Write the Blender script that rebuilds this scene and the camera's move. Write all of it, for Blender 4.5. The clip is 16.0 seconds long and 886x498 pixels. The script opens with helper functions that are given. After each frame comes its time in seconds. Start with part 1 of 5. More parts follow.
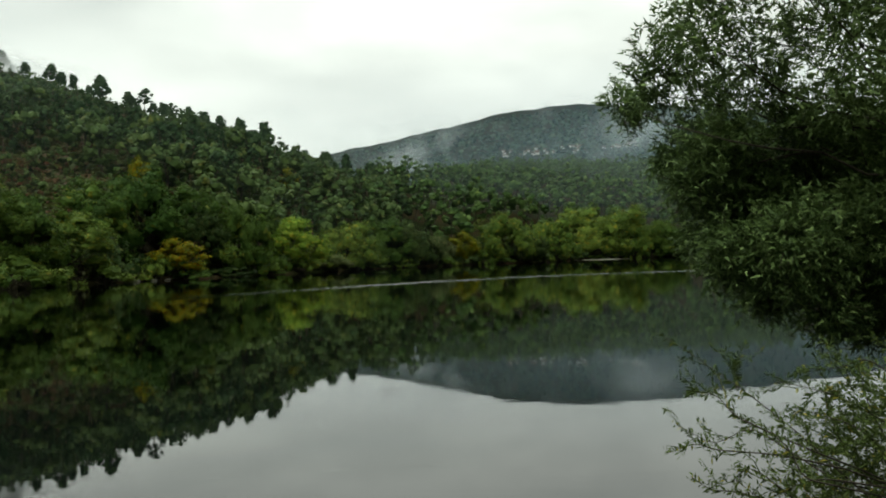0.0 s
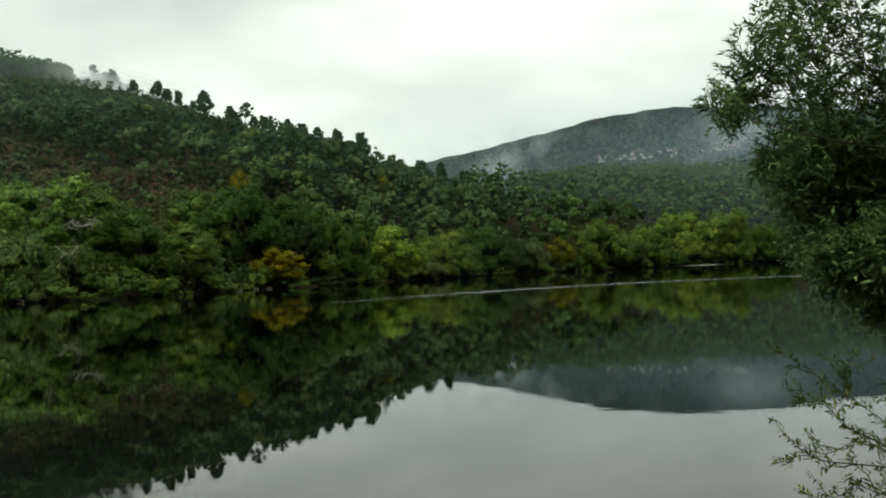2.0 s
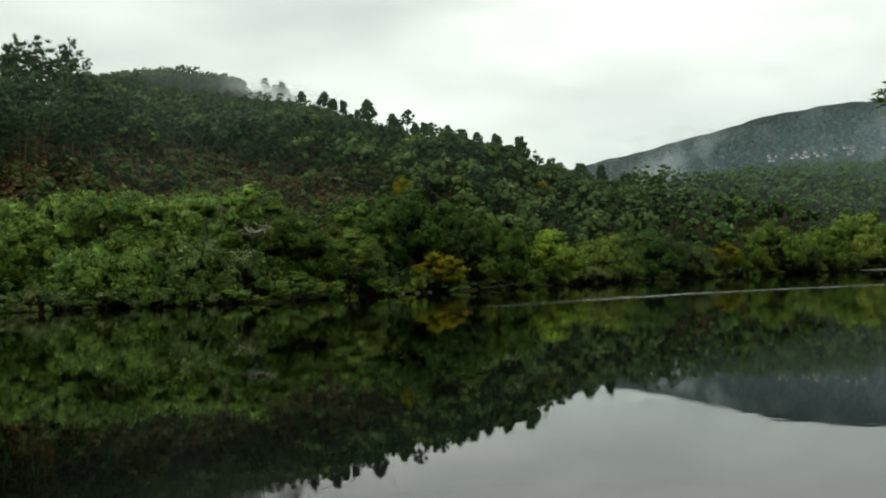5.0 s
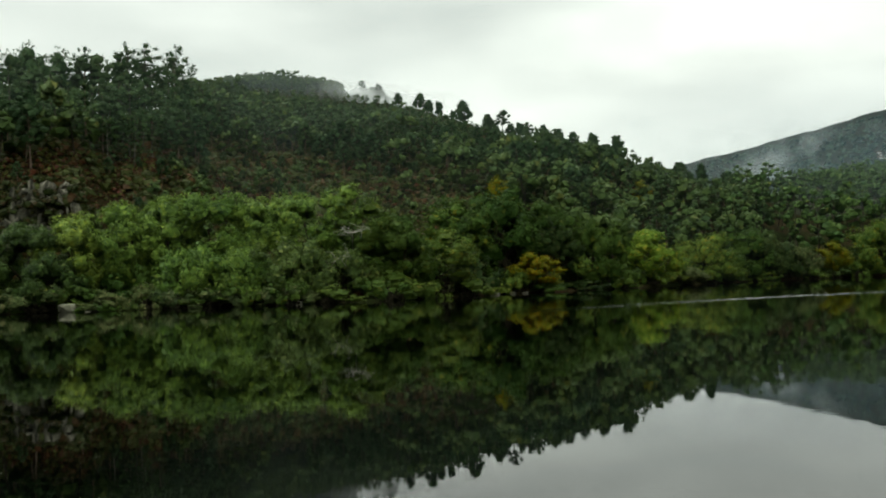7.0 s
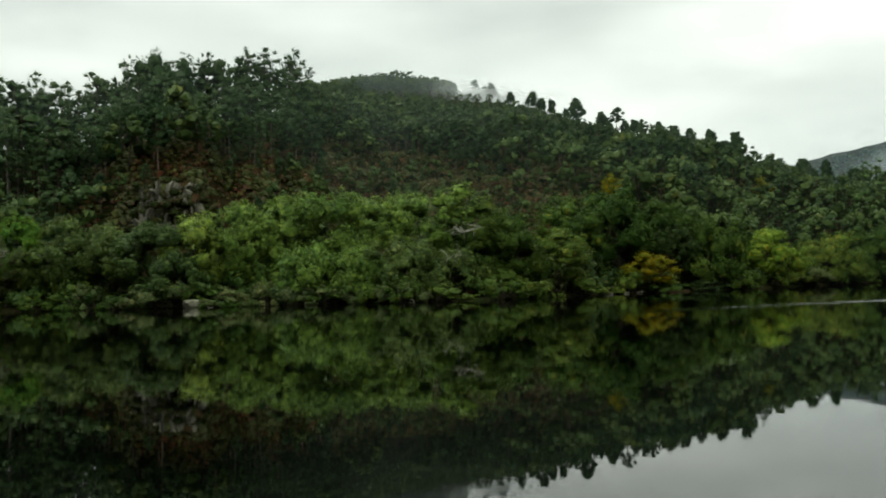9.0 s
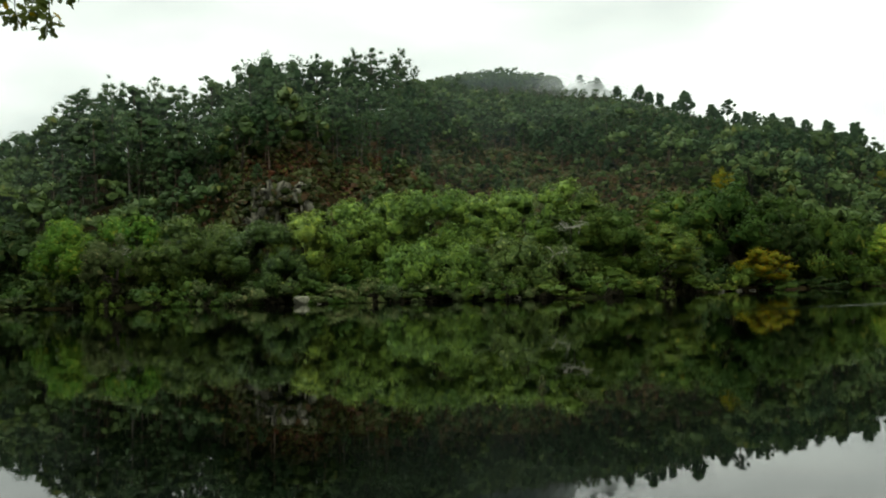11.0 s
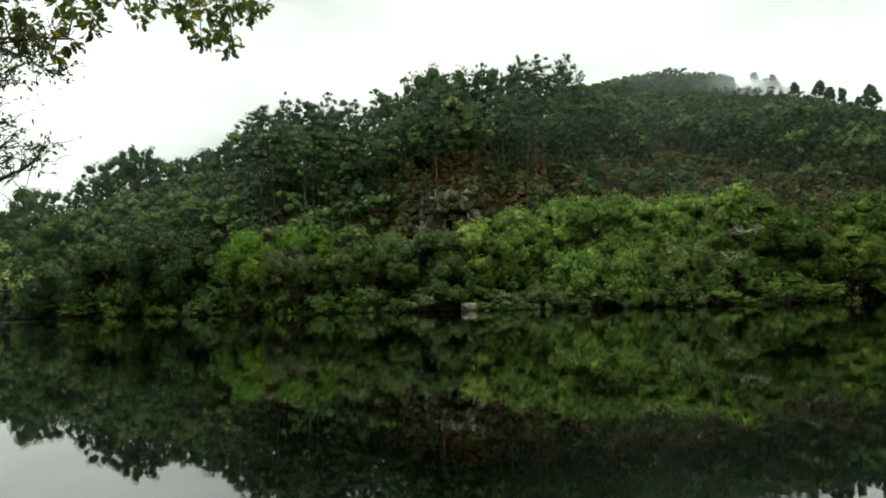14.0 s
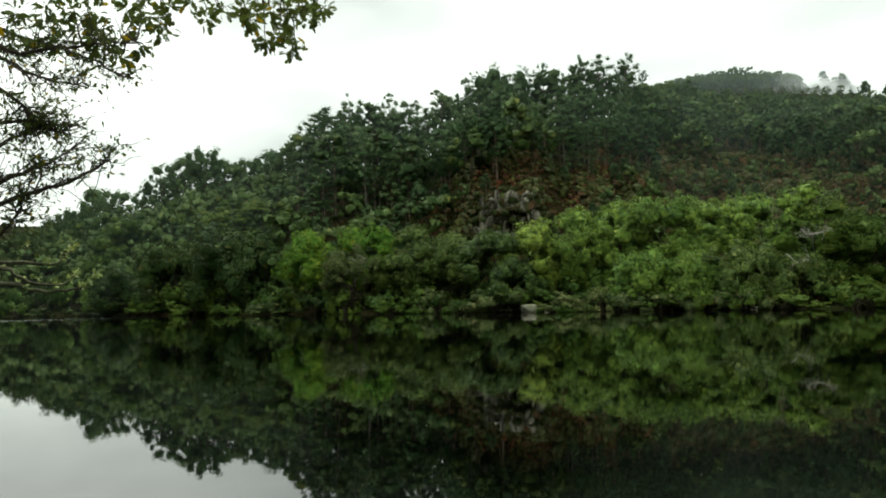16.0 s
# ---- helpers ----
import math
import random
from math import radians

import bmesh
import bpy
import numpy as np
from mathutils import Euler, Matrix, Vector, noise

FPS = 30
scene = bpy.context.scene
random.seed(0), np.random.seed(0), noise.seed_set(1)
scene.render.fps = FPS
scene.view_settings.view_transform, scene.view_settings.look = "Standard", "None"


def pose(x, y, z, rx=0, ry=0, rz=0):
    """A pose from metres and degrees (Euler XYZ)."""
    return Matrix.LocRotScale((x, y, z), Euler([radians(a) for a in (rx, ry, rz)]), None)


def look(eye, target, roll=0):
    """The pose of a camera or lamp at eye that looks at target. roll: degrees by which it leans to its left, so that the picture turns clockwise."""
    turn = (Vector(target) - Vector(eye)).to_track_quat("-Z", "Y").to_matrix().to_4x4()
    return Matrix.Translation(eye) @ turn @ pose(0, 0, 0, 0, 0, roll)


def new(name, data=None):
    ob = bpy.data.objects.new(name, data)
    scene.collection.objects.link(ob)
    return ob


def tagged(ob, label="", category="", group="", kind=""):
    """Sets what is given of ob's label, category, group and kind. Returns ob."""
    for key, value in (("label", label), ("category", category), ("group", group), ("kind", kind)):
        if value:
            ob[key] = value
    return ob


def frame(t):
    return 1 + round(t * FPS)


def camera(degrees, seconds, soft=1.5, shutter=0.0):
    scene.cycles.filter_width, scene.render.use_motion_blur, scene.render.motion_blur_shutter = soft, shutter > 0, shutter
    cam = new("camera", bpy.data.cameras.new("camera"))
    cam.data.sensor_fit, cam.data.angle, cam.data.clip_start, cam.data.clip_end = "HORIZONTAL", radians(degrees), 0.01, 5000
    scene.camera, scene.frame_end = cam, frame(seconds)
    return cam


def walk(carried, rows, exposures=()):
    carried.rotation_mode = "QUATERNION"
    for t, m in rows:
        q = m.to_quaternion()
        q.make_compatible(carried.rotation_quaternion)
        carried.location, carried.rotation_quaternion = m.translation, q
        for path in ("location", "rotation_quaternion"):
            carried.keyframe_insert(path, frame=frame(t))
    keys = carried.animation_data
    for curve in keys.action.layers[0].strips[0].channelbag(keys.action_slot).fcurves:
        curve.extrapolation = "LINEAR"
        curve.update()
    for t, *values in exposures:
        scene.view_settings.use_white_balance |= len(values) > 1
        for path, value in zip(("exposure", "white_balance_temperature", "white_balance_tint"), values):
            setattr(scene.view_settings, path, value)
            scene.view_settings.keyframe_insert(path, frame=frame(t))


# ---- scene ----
EYE = (0.0, 0.0, 2.0)
cam = camera(50.2, 16.0, soft=1.9, shutter=0.3)


def aim(az, el, roll):
    a, e = radians(az), radians(el)
    return look(EYE, (EYE[0] - math.sin(a) * math.cos(e), EYE[1] + math.cos(a) * math.cos(e), EYE[2] + math.sin(e)), roll)


PAN = [
    (0, -0.00, 0.55, -1.81), (0.5, 1.25, 0.63, -1.87), (1, 2.68, 0.69, -1.99), (1.5, 4.08, 0.90, -2.18),
    (2, 5.76, 1.20, -2.28), (2.5, 7.35, 1.46, -2.28), (3, 9.06, 1.60, -2.31), (3.5, 10.59, 1.66, -2.29),
    (4, 12.14, 1.68, -2.24), (6.5, 19.86, 2.05, -2.09), (7, 21.15, 2.06, -1.98), (7.5, 22.67, 2.08, -1.81),
    (8, 24.30, 2.07, -1.68), (8.5, 26.12, 2.22, -1.58), (9, 27.93, 2.20, -1.56), (11.5, 36.25, 2.25, -1.51),
    (12, 38.39, 2.35, -1.50), (12.5, 40.24, 2.54, -1.49), (13, 41.89, 2.83, -1.54), (13.5, 43.14, 2.89, -1.62),
    (14, 44.38, 2.86, -1.62), (14.5, 45.53, 2.80, -1.56), (15, 46.63, 2.92, -1.52), (15.5, 47.25, 3.02, -1.41),
    (16, 48.01, 3.01, -1.13)]
walk(cam, [(t, aim(a, e, r)) for t, a, e, r in PAN], [(0, -0.44, 6650, -3), (8.8, -0.45, 6650, -3), (11.8, -0.10, 6650, -3), (16, -0.08, 6650, -3)])

# ---- daylight: closed cloud cover ----
world = bpy.data.worlds.new("overcast")
scene.world = world
world.use_nodes = True
wn, wl = world.node_tree.nodes, world.node_tree.links
wn.clear()
SUN_EL, SUN_AZ = 60.0, 80.0
sky = wn.new("ShaderNodeTexSky")
sky.sky_type, sky.sun_disc = "NISHITA", False
sky.sun_elevation, sky.sun_rotation = radians(SUN_EL), radians(-SUN_AZ)
wco = wn.new("ShaderNodeTexCoord")
wmap = wn.new("ShaderNodeMapping")
wmap.inputs["Scale"].default_value = (1.0, 1.0, 2.6)
wnoise = wn.new("ShaderNodeTexNoise")
wnoise.inputs["Scale"].default_value, wnoise.inputs["Detail"].default_value, wnoise.inputs["Roughness"].default_value = 2.3, 6.0, 0.5
wramp = wn.new("ShaderNodeValToRGB")
wramp.color_ramp.elements[0].position, wramp.color_ramp.elements[0].color = 0.34, (0.78, 0.80, 0.80, 1)
wramp.color_ramp.elements[1].position, wramp.color_ramp.elements[1].color = 0.62, (1.35, 1.35, 1.33, 1)
wsky = wn.new("ShaderNodeVectorMath")
wsky.operation = "SCALE"
wsky.inputs["Scale"].default_value = 0.1
wmix = wn.new("ShaderNodeMix")
wmix.data_type = "RGBA"
wmix.inputs["Factor"].default_value = 0.93
wsep = wn.new("ShaderNodeSeparateXYZ")
wl.new(wco.outputs["Generated"], wsep.inputs[0])
wup = wn.new("ShaderNodeMapRange")
wup.interpolation_type = "SMOOTHSTEP"
wup.inputs["From Min"].default_value, wup.inputs["From Max"].default_value = 0.3, 0.95
wup.inputs["To Min"].default_value, wup.inputs["To Max"].default_value = 0.95, 2.9
wl.new(wsep.outputs["Z"], wup.inputs["Value"])
wzen = wn.new("ShaderNodeVectorMath")
wzen.operation = "SCALE"
wl.new(wmix.outputs["Result"], wzen.inputs[0])
wl.new(wup.outputs["Result"], wzen.inputs["Scale"])
wbg = wn.new("ShaderNodeBackground")
wout = wn.new("ShaderNodeOutputWorld")
wl.new(wco.outputs["Generated"], wmap.inputs["Vector"])
wl.new(wmap.outputs["Vector"], wnoise.inputs["Vector"])
wl.new(wnoise.outputs["Fac"], wramp.inputs["Fac"])
wl.new(sky.outputs["Color"], wsky.inputs[0])
wl.new(wsky.outputs["Vector"], wmix.inputs["A"])
wl.new(wramp.outputs["Color"], wmix.inputs["B"])
wl.new(wzen.outputs["Vector"], wbg.inputs["Color"])
wl.new(wbg.outputs["Background"], wout.inputs["Surface"])
wbg.inputs["Strength"].default_value = 1.24

sun_data = bpy.data.lights.new("sun", "SUN")
sun_data.energy, sun_data.angle, sun_data.color = 1.4, radians(24), (1.0, 0.97, 0.92)
sun = new("sun", sun_data)
sa, se = radians(SUN_AZ), radians(SUN_EL)
sun.matrix_world = look((-math.sin(sa) * 50, math.cos(sa) * 50, 50 * math.tan(se)), (0, 0, 0))


# ---- materials ----
def material(name):
    m = bpy.data.materials.new(name)
    m.use_nodes = True
    m.node_tree.nodes.clear()
    return m, m.node_tree.nodes, m.node_tree.links


def node(nodes, kind, **values):
    n = nodes.new(kind)
    for key, value in values.items():
        n.inputs[key.replace("_", " ")].default_value = value
    return n


def blend(nodes, links, fac, a, b, mode="MIX"):
    n = nodes.new("ShaderNodeMix")
    n.data_type, n.blend_type = "RGBA", mode
    for socket, value in (("Factor", fac), ("A", a), ("B", b)):
        if isinstance(value, bpy.types.NodeSocket):
            links.new(value, n.inputs[socket])
        else:
            n.inputs[socket].default_value = (*value, 1) if isinstance(value, tuple) else value
    return n.outputs["Result"]


def maths(nodes, links, op, a, b=0.0, clamp=False):
    n = nodes.new("ShaderNodeMath")
    n.operation, n.use_clamp = op, clamp
    for i, value in enumerate((a, b)):
        if isinstance(value, bpy.types.NodeSocket):
            links.new(value, n.inputs[i])
        else:
            n.inputs[i].default_value = value
    return n.outputs[0]


def foliage(name, dark, light, odd, odd_share=0.12, through_leaf=0.3, spread=0.62, gloss=0.04, rich=1.1, patches=0.45):
    """Leaves: each leaf and each tree takes its own tone, with a few odd-coloured leaves."""
    m, nodes, links = material(name)
    geo, info = nodes.new("ShaderNodeNewGeometry"), nodes.new("ShaderNodeObjectInfo")
    co = nodes.new("ShaderNodeTexCoord")
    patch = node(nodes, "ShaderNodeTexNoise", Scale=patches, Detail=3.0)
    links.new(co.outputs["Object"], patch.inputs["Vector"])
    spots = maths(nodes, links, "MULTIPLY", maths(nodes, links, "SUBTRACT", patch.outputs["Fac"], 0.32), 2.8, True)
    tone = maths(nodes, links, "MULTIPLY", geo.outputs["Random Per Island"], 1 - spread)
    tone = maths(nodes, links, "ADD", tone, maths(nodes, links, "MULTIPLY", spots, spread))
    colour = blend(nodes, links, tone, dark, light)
    pick = maths(nodes, links, "LESS_THAN", maths(nodes, links, "FRACT", maths(nodes, links, "MULTIPLY", geo.outputs["Random Per Island"], 17.3)), odd_share)
    colour = blend(nodes, links, pick, colour, odd)
    stand = node(nodes, "ShaderNodeTexNoise", Scale=0.13, Detail=1.0)
    links.new(co.outputs["Object"], stand.inputs["Vector"])
    kind = maths(nodes, links, "MULTIPLY", maths(nodes, links, "SUBTRACT", stand.outputs["Fac"], 0.5), 2.4)
    value = maths(nodes, links, "ADD", maths(nodes, links, "MULTIPLY", info.outputs["Random"], 0.4), 0.8)
    value = maths(nodes, links, "ADD", value, maths(nodes, links, "MULTIPLY", kind, 0.35))
    hsv = node(nodes, "ShaderNodeHueSaturation", Saturation=rich)
    links.new(colour, hsv.inputs["Color"])
    links.new(value, hsv.inputs["Value"])
    hue = maths(nodes, links, "ADD", maths(nodes, links, "MULTIPLY", info.outputs["Random"], -0.03), 0.515)
    links.new(maths(nodes, links, "SUBTRACT", hue, maths(nodes, links, "MULTIPLY", kind, 0.022)), hsv.inputs["Hue"])
    bsdf = node(nodes, "ShaderNodeBsdfPrincipled", Roughness=0.55)
    bsdf.inputs["Specular IOR Level"].default_value = gloss
    links.new(hsv.outputs["Color"], bsdf.inputs["Base Color"])
    tr = nodes.new("ShaderNodeBsdfTranslucent")
    links.new(hsv.outputs["Color"], tr.inputs["Color"])
    mix = node(nodes, "ShaderNodeMixShader", Fac=through_leaf)
    links.new(bsdf.outputs[0], mix.inputs[1])
    links.new(tr.outputs[0], mix.inputs[2])
    out = nodes.new("ShaderNodeOutputMaterial")
    links.new(mix.outputs[0], out.inputs["Surface"])
    return m


def rough(name, a, b, c, scale, bump=0.3, size=0.05, roughness=0.85, stretch=(1, 1, 1), gloss=0.05):
    """A matt natural surface: two scales of noise between three tones, with relief."""
    m, nodes, links = material(name)
    co = nodes.new("ShaderNodeTexCoord")
    mp = node(nodes, "ShaderNodeMapping", Scale=stretch)
    links.new(co.outputs["Object"], mp.inputs["Vector"])
    big = node(nodes, "ShaderNodeTexNoise", Scale=scale, Detail=5.0)
    fine = node(nodes, "ShaderNodeTexNoise", Scale=scale * 9, Detail=6.0, Roughness=0.65)
    for n in (big, fine):
        links.new(mp.outputs["Vector"], n.inputs["Vector"])
    ramp = nodes.new("ShaderNodeValToRGB")
    ramp.color_ramp.elements[0].position, ramp.color_ramp.elements[1].position = 0.38, 0.62
    ramp.color_ramp.elements[0].color, ramp.color_ramp.elements[1].color = (*a, 1), (*b, 1)
    links.new(big.outputs["Fac"], ramp.inputs["Fac"])
    fac = maths(nodes, links, "MULTIPLY", maths(nodes, links, "SUBTRACT", fine.outputs["Fac"], 0.42), 3.0, True)
    colour = blend(nodes, links, fac, ramp.outputs["Color"], c)
    bsdf = node(nodes, "ShaderNodeBsdfPrincipled", Roughness=roughness)
    bsdf.inputs["Specular IOR Level"].default_value = gloss
    links.new(colour, bsdf.inputs["Base Color"])
    bp = node(nodes, "ShaderNodeBump", Strength=bump, Distance=size)
    links.new(fine.outputs["Fac"], bp.inputs["Height"])
    links.new(bp.outputs["Normal"], bsdf.inputs["Normal"])
    out = nodes.new("ShaderNodeOutputMaterial")
    links.new(bsdf.outputs[0], out.inputs["Surface"])
    return m


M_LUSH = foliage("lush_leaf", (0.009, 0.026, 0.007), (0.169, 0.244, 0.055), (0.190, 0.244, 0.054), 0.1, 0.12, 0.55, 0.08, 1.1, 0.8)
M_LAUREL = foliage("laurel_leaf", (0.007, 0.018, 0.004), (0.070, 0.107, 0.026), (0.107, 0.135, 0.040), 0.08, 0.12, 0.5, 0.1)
M_SCRUB = foliage("scrub_oak_leaf", (0.019, 0.037, 0.013), (0.050, 0.077, 0.025), (0.066, 0.079, 0.024), 0.05, 0.12)
M_OAK = foliage("oak_leaf", (0.021, 0.041, 0.009), (0.060, 0.090, 0.020), (0.085, 0.095, 0.019), 0.04, 0.12)
M_GREEN = foliage("alder_leaf", (0.036, 0.063, 0.014), (0.099, 0.139, 0.032), (0.145, 0.139, 0.026), 0.1, 0.12)
M_DULL = foliage("willow_leaf", (0.012, 0.023, 0.006), (0.034, 0.052, 0.016), (0.049, 0.053, 0.016), 0.08, 0.12)
M_YEL = foliage("poplar_leaf", (0.044, 0.094, 0.017), (0.145, 0.218, 0.043), (0.221, 0.232, 0.043), 0.12, 0.12)
M_PALE = foliage("pale_willow_leaf", (0.029, 0.043, 0.015), (0.085, 0.107, 0.041), (0.142, 0.142, 0.065), 0.12)
M_ORANGE = foliage("autumn_leaf", (0.063, 0.078, 0.012), (0.180, 0.173, 0.023), (0.209, 0.119, 0.017), 0.15)
M_PINE = foliage("pine_needle", (0.018, 0.035, 0.014), (0.036, 0.060, 0.024), (0.047, 0.062, 0.024), 0.03, 0.16)
M_EUC = foliage("eucalyptus_leaf", (0.025, 0.048, 0.022), (0.069, 0.105, 0.044), (0.087, 0.105, 0.043), 0.08, 0.18)
M_HEATH = foliage("heath", (0.009, 0.014, 0.003), (0.029, 0.037, 0.011), (0.036, 0.023, 0.009), 0.2, 0.1)
M_BRACKEN = foliage("bracken", (0.016, 0.009, 0.005), (0.048, 0.022, 0.009), (0.030, 0.039, 0.010), 0.36, 0.1)
M_MOUNT = foliage("mountain_leaf", (0.016, 0.031, 0.014), (0.040, 0.060, 0.026), (0.055, 0.066, 0.024), 0.03, 0.1)
M_FARWOOD = foliage("far_wood", (0.017, 0.040, 0.013), (0.048, 0.082, 0.025), (0.069, 0.093, 0.023), 0.03, 0.1)
M_NEAR = foliage("near_willow_leaf", (0.012, 0.026, 0.008), (0.135, 0.184, 0.072), (0.198, 0.261, 0.108), 0.14, 0.3, 0.5, 0.1, 1.15)
M_TWIG = foliage("sallow_leaf", (0.030, 0.045, 0.013), (0.140, 0.165, 0.055), (0.22, 0.19, 0.05), 0.04, 0.3, 0.5)
M_OAKNEAR = foliage("near_oak_leaf", (0.018, 0.032, 0.010), (0.085, 0.108, 0.028), (0.22, 0.17, 0.02), 0.04, 0.34, 0.5)
M_LICHEN = foliage("lichen", (0.16, 0.20, 0.07), (0.34, 0.40, 0.15), (0.42, 0.46, 0.24), 0.2, 0.2)
M_BARK = rough("bark", (0.028, 0.023, 0.017), (0.060, 0.050, 0.038), (0.014, 0.012, 0.009), 1.5, 0.6, 0.02, 0.9, (1, 1, 0.25))
# near-black colour for plates inside crowns, painting shade into the gaps between lobes
M_SHADE_PLATES = rough("shade_plates", (0.016, 0.015, 0.008), (0.030, 0.026, 0.015), (0.008, 0.008, 0.004), 1.5, 0.3, 0.02, 0.9)
M_PINEBARK = rough("pine_bark", (0.085, 0.06, 0.045), (0.15, 0.11, 0.08), (0.04, 0.03, 0.025), 1.5, 0.6, 0.03, 0.9, (1, 1, 0.3))
M_EUCBARK = rough("eucalyptus_bark", (0.055, 0.05, 0.04), (0.11, 0.10, 0.085), (0.03, 0.026, 0.02), 1.0, 0.3, 0.01, 0.8, (1, 1, 0.15))
M_DEAD = rough("bleached_wood", (0.20, 0.19, 0.16), (0.30, 0.29, 0.25), (0.12, 0.11, 0.09), 2.0, 0.4, 0.01, 0.85, (1, 1, 0.2))
M_ROCK = rough("granite", (0.030, 0.029, 0.023), (0.24, 0.225, 0.175), (0.024, 0.026, 0.017), 0.9, 0.8, 0.4, 0.9, (1, 1, 0.22))
M_STONE = rough("shore_granite", (0.11, 0.108, 0.078), (0.17, 0.165, 0.12), (0.06, 0.066, 0.04), 0.8, 0.6, 0.05, 0.85)
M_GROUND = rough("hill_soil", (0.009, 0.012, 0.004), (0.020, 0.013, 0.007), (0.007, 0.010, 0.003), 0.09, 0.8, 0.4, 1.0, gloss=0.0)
M_WALL = rough("render_wall", (0.50, 0.49, 0.46), (0.62, 0.60, 0.56), (0.40, 0.38, 0.34), 0.3, 0.1, 0.02, 0.9)
M_ROOF = rough("clay_roof", (0.085, 0.060, 0.046), (0.12, 0.082, 0.060), (0.065, 0.05, 0.042), 0.5, 0.2, 0.03, 0.9)
M_SAND = rough("wet_sand", (0.14, 0.135, 0.10), (0.20, 0.19, 0.15), (0.10, 0.10, 0.07), 0.3, 0.2, 0.02, 0.7)


def water_material():
    m, nodes, links = material("lake_water")
    co = nodes.new("ShaderNodeTexCoord")
    xyz = nodes.new("ShaderNodeSeparateXYZ")
    links.new(co.outputs["Object"], xyz.inputs[0])
    x, y = xyz.outputs[0], xyz.outputs[1]
    # a gust streak: y = 81.8 + 0.98 x - 0.0235 x^2, thinning out to the left
    mid = maths(nodes, links, "ADD", maths(nodes, links, "MULTIPLY", x, 0.98), 81.8)
    mid = maths(nodes, links, "SUBTRACT", mid, maths(nodes, links, "MULTIPLY", maths(nodes, links, "MULTIPLY", x, x), 0.0235))
    away = maths(nodes, links, "ABSOLUTE", maths(nodes, links, "SUBTRACT", y, mid))
    streak = maths(nodes, links, "SUBTRACT", 1.0, maths(nodes, links, "DIVIDE", away, maths(nodes, links, "MAXIMUM", maths(nodes, links, "SUBTRACT", 4.4, maths(nodes, links, "MULTIPLY", x, 0.07)), 2.2)), True)
    ends = maths(nodes, links, "MULTIPLY", maths(nodes, links, "ADD", x, 19.0), 0.09, True)
    streak = maths(nodes, links, "MULTIPLY", streak, ends)
    ragged = node(nodes, "ShaderNodeTexNoise", Scale=0.35, Detail=6.0, Roughness=0.7)
    links.new(co.outputs["Object"], ragged.inputs["Vector"])
    streak = maths(nodes, links, "MULTIPLY", streak, maths(nodes, links, "MULTIPLY", maths(nodes, links, "SUBTRACT", ragged.outputs["Fac"], 0.39), 4.5, True))
    # a second, short streak far to the left
    reach = nodes.new("ShaderNodeVectorMath")
    reach.operation = "LENGTH"
    links.new(co.outputs["Object"], reach.inputs[0])
    short = maths(nodes, links, "SUBTRACT", 1.0, maths(nodes, links, "DIVIDE", maths(nodes, links, "ABSOLUTE", maths(nodes, links, "SUBTRACT", reach.outputs["Value"], 150.0)), 9.0), True)
    short = maths(nodes, links, "MULTIPLY", short, maths(nodes, links, "MULTIPLY", maths(nodes, links, "SUBTRACT", -134.0, x), 0.12, True))
    streak = maths(nodes, links, "MAXIMUM", streak, short)
    # broad patches of slightly stirred water
    band = node(nodes, "ShaderNodeTexNoise", Scale=0.018, Detail=3.0)
    links.new(co.outputs["Object"], band.inputs["Vector"])
    stir = maths(nodes, links, "MULTIPLY", maths(nodes, links, "SUBTRACT", band.outputs["Fac"], 0.42), 4.0, True)
    far = nodes.new("ShaderNodeVectorMath")
    far.operation = "LENGTH"
    links.new(co.outputs["Object"], far.inputs[0])
    zone = maths(nodes, links, "MULTIPLY", maths(nodes, links, "SUBTRACT", far.outputs["Value"], 30.0), 0.03, True)
    zone = maths(nodes, links, "MULTIPLY", zone, maths(nodes, links, "MULTIPLY", maths(nodes, links, "SUBTRACT", 108.0, far.outputs["Value"]), 0.12, True))
    stir = maths(nodes, links, "MAXIMUM", stir, zone)
    long = nodes.new("ShaderNodeMapping")
    long.inputs["Rotation"].default_value = (0, 0, 0.5)
    long.inputs["Scale"].default_value = (0.35, 1.0, 1.0)
    links.new(co.outputs["Object"], long.inputs["Vector"])
    swell = node(nodes, "ShaderNodeTexNoise", Scale=0.9, Detail=2.0, Roughness=0.4)
    ripple = node(nodes, "ShaderNodeTexNoise", Scale=4.5, Detail=3.0, Roughness=0.55)
    for n in (swell, ripple):
        links.new(long.outputs["Vector"], n.inputs["Vector"])
    h = maths(nodes, links, "MULTIPLY", swell.outputs["Fac"], maths(nodes, links, "ADD", maths(nodes, links, "MULTIPLY", stir, 0.0025), 0.0012))
    h = maths(nodes, links, "ADD", h, maths(nodes, links, "MULTIPLY", ripple.outputs["Fac"], maths(nodes, links, "ADD", maths(nodes, links, "MULTIPLY", streak, 0.07), 0.0003)))
    bp = node(nodes, "ShaderNodeBump", Strength=1.0, Distance=1.0)
    links.new(h, bp.inputs["Height"])
    bsdf = node(nodes, "ShaderNodeBsdfPrincipled", IOR=1.333)
    bsdf.inputs["Base Color"].default_value = (0.0002, 0.0004, 0.0002, 1)
    links.new(maths(nodes, links, "ADD", maths(nodes, links, "MULTIPLY", stir, 0.015), maths(nodes, links, "ADD", maths(nodes, links, "MULTIPLY", streak, 0.25), 0.01)), bsdf.inputs["Roughness"])
    links.new(bp.outputs["Normal"], bsdf.inputs["Normal"])
    out = nodes.new("ShaderNodeOutputMaterial")
    links.new(bsdf.outputs[0], out.inputs["Surface"])
    return m


M_WATER = water_material()


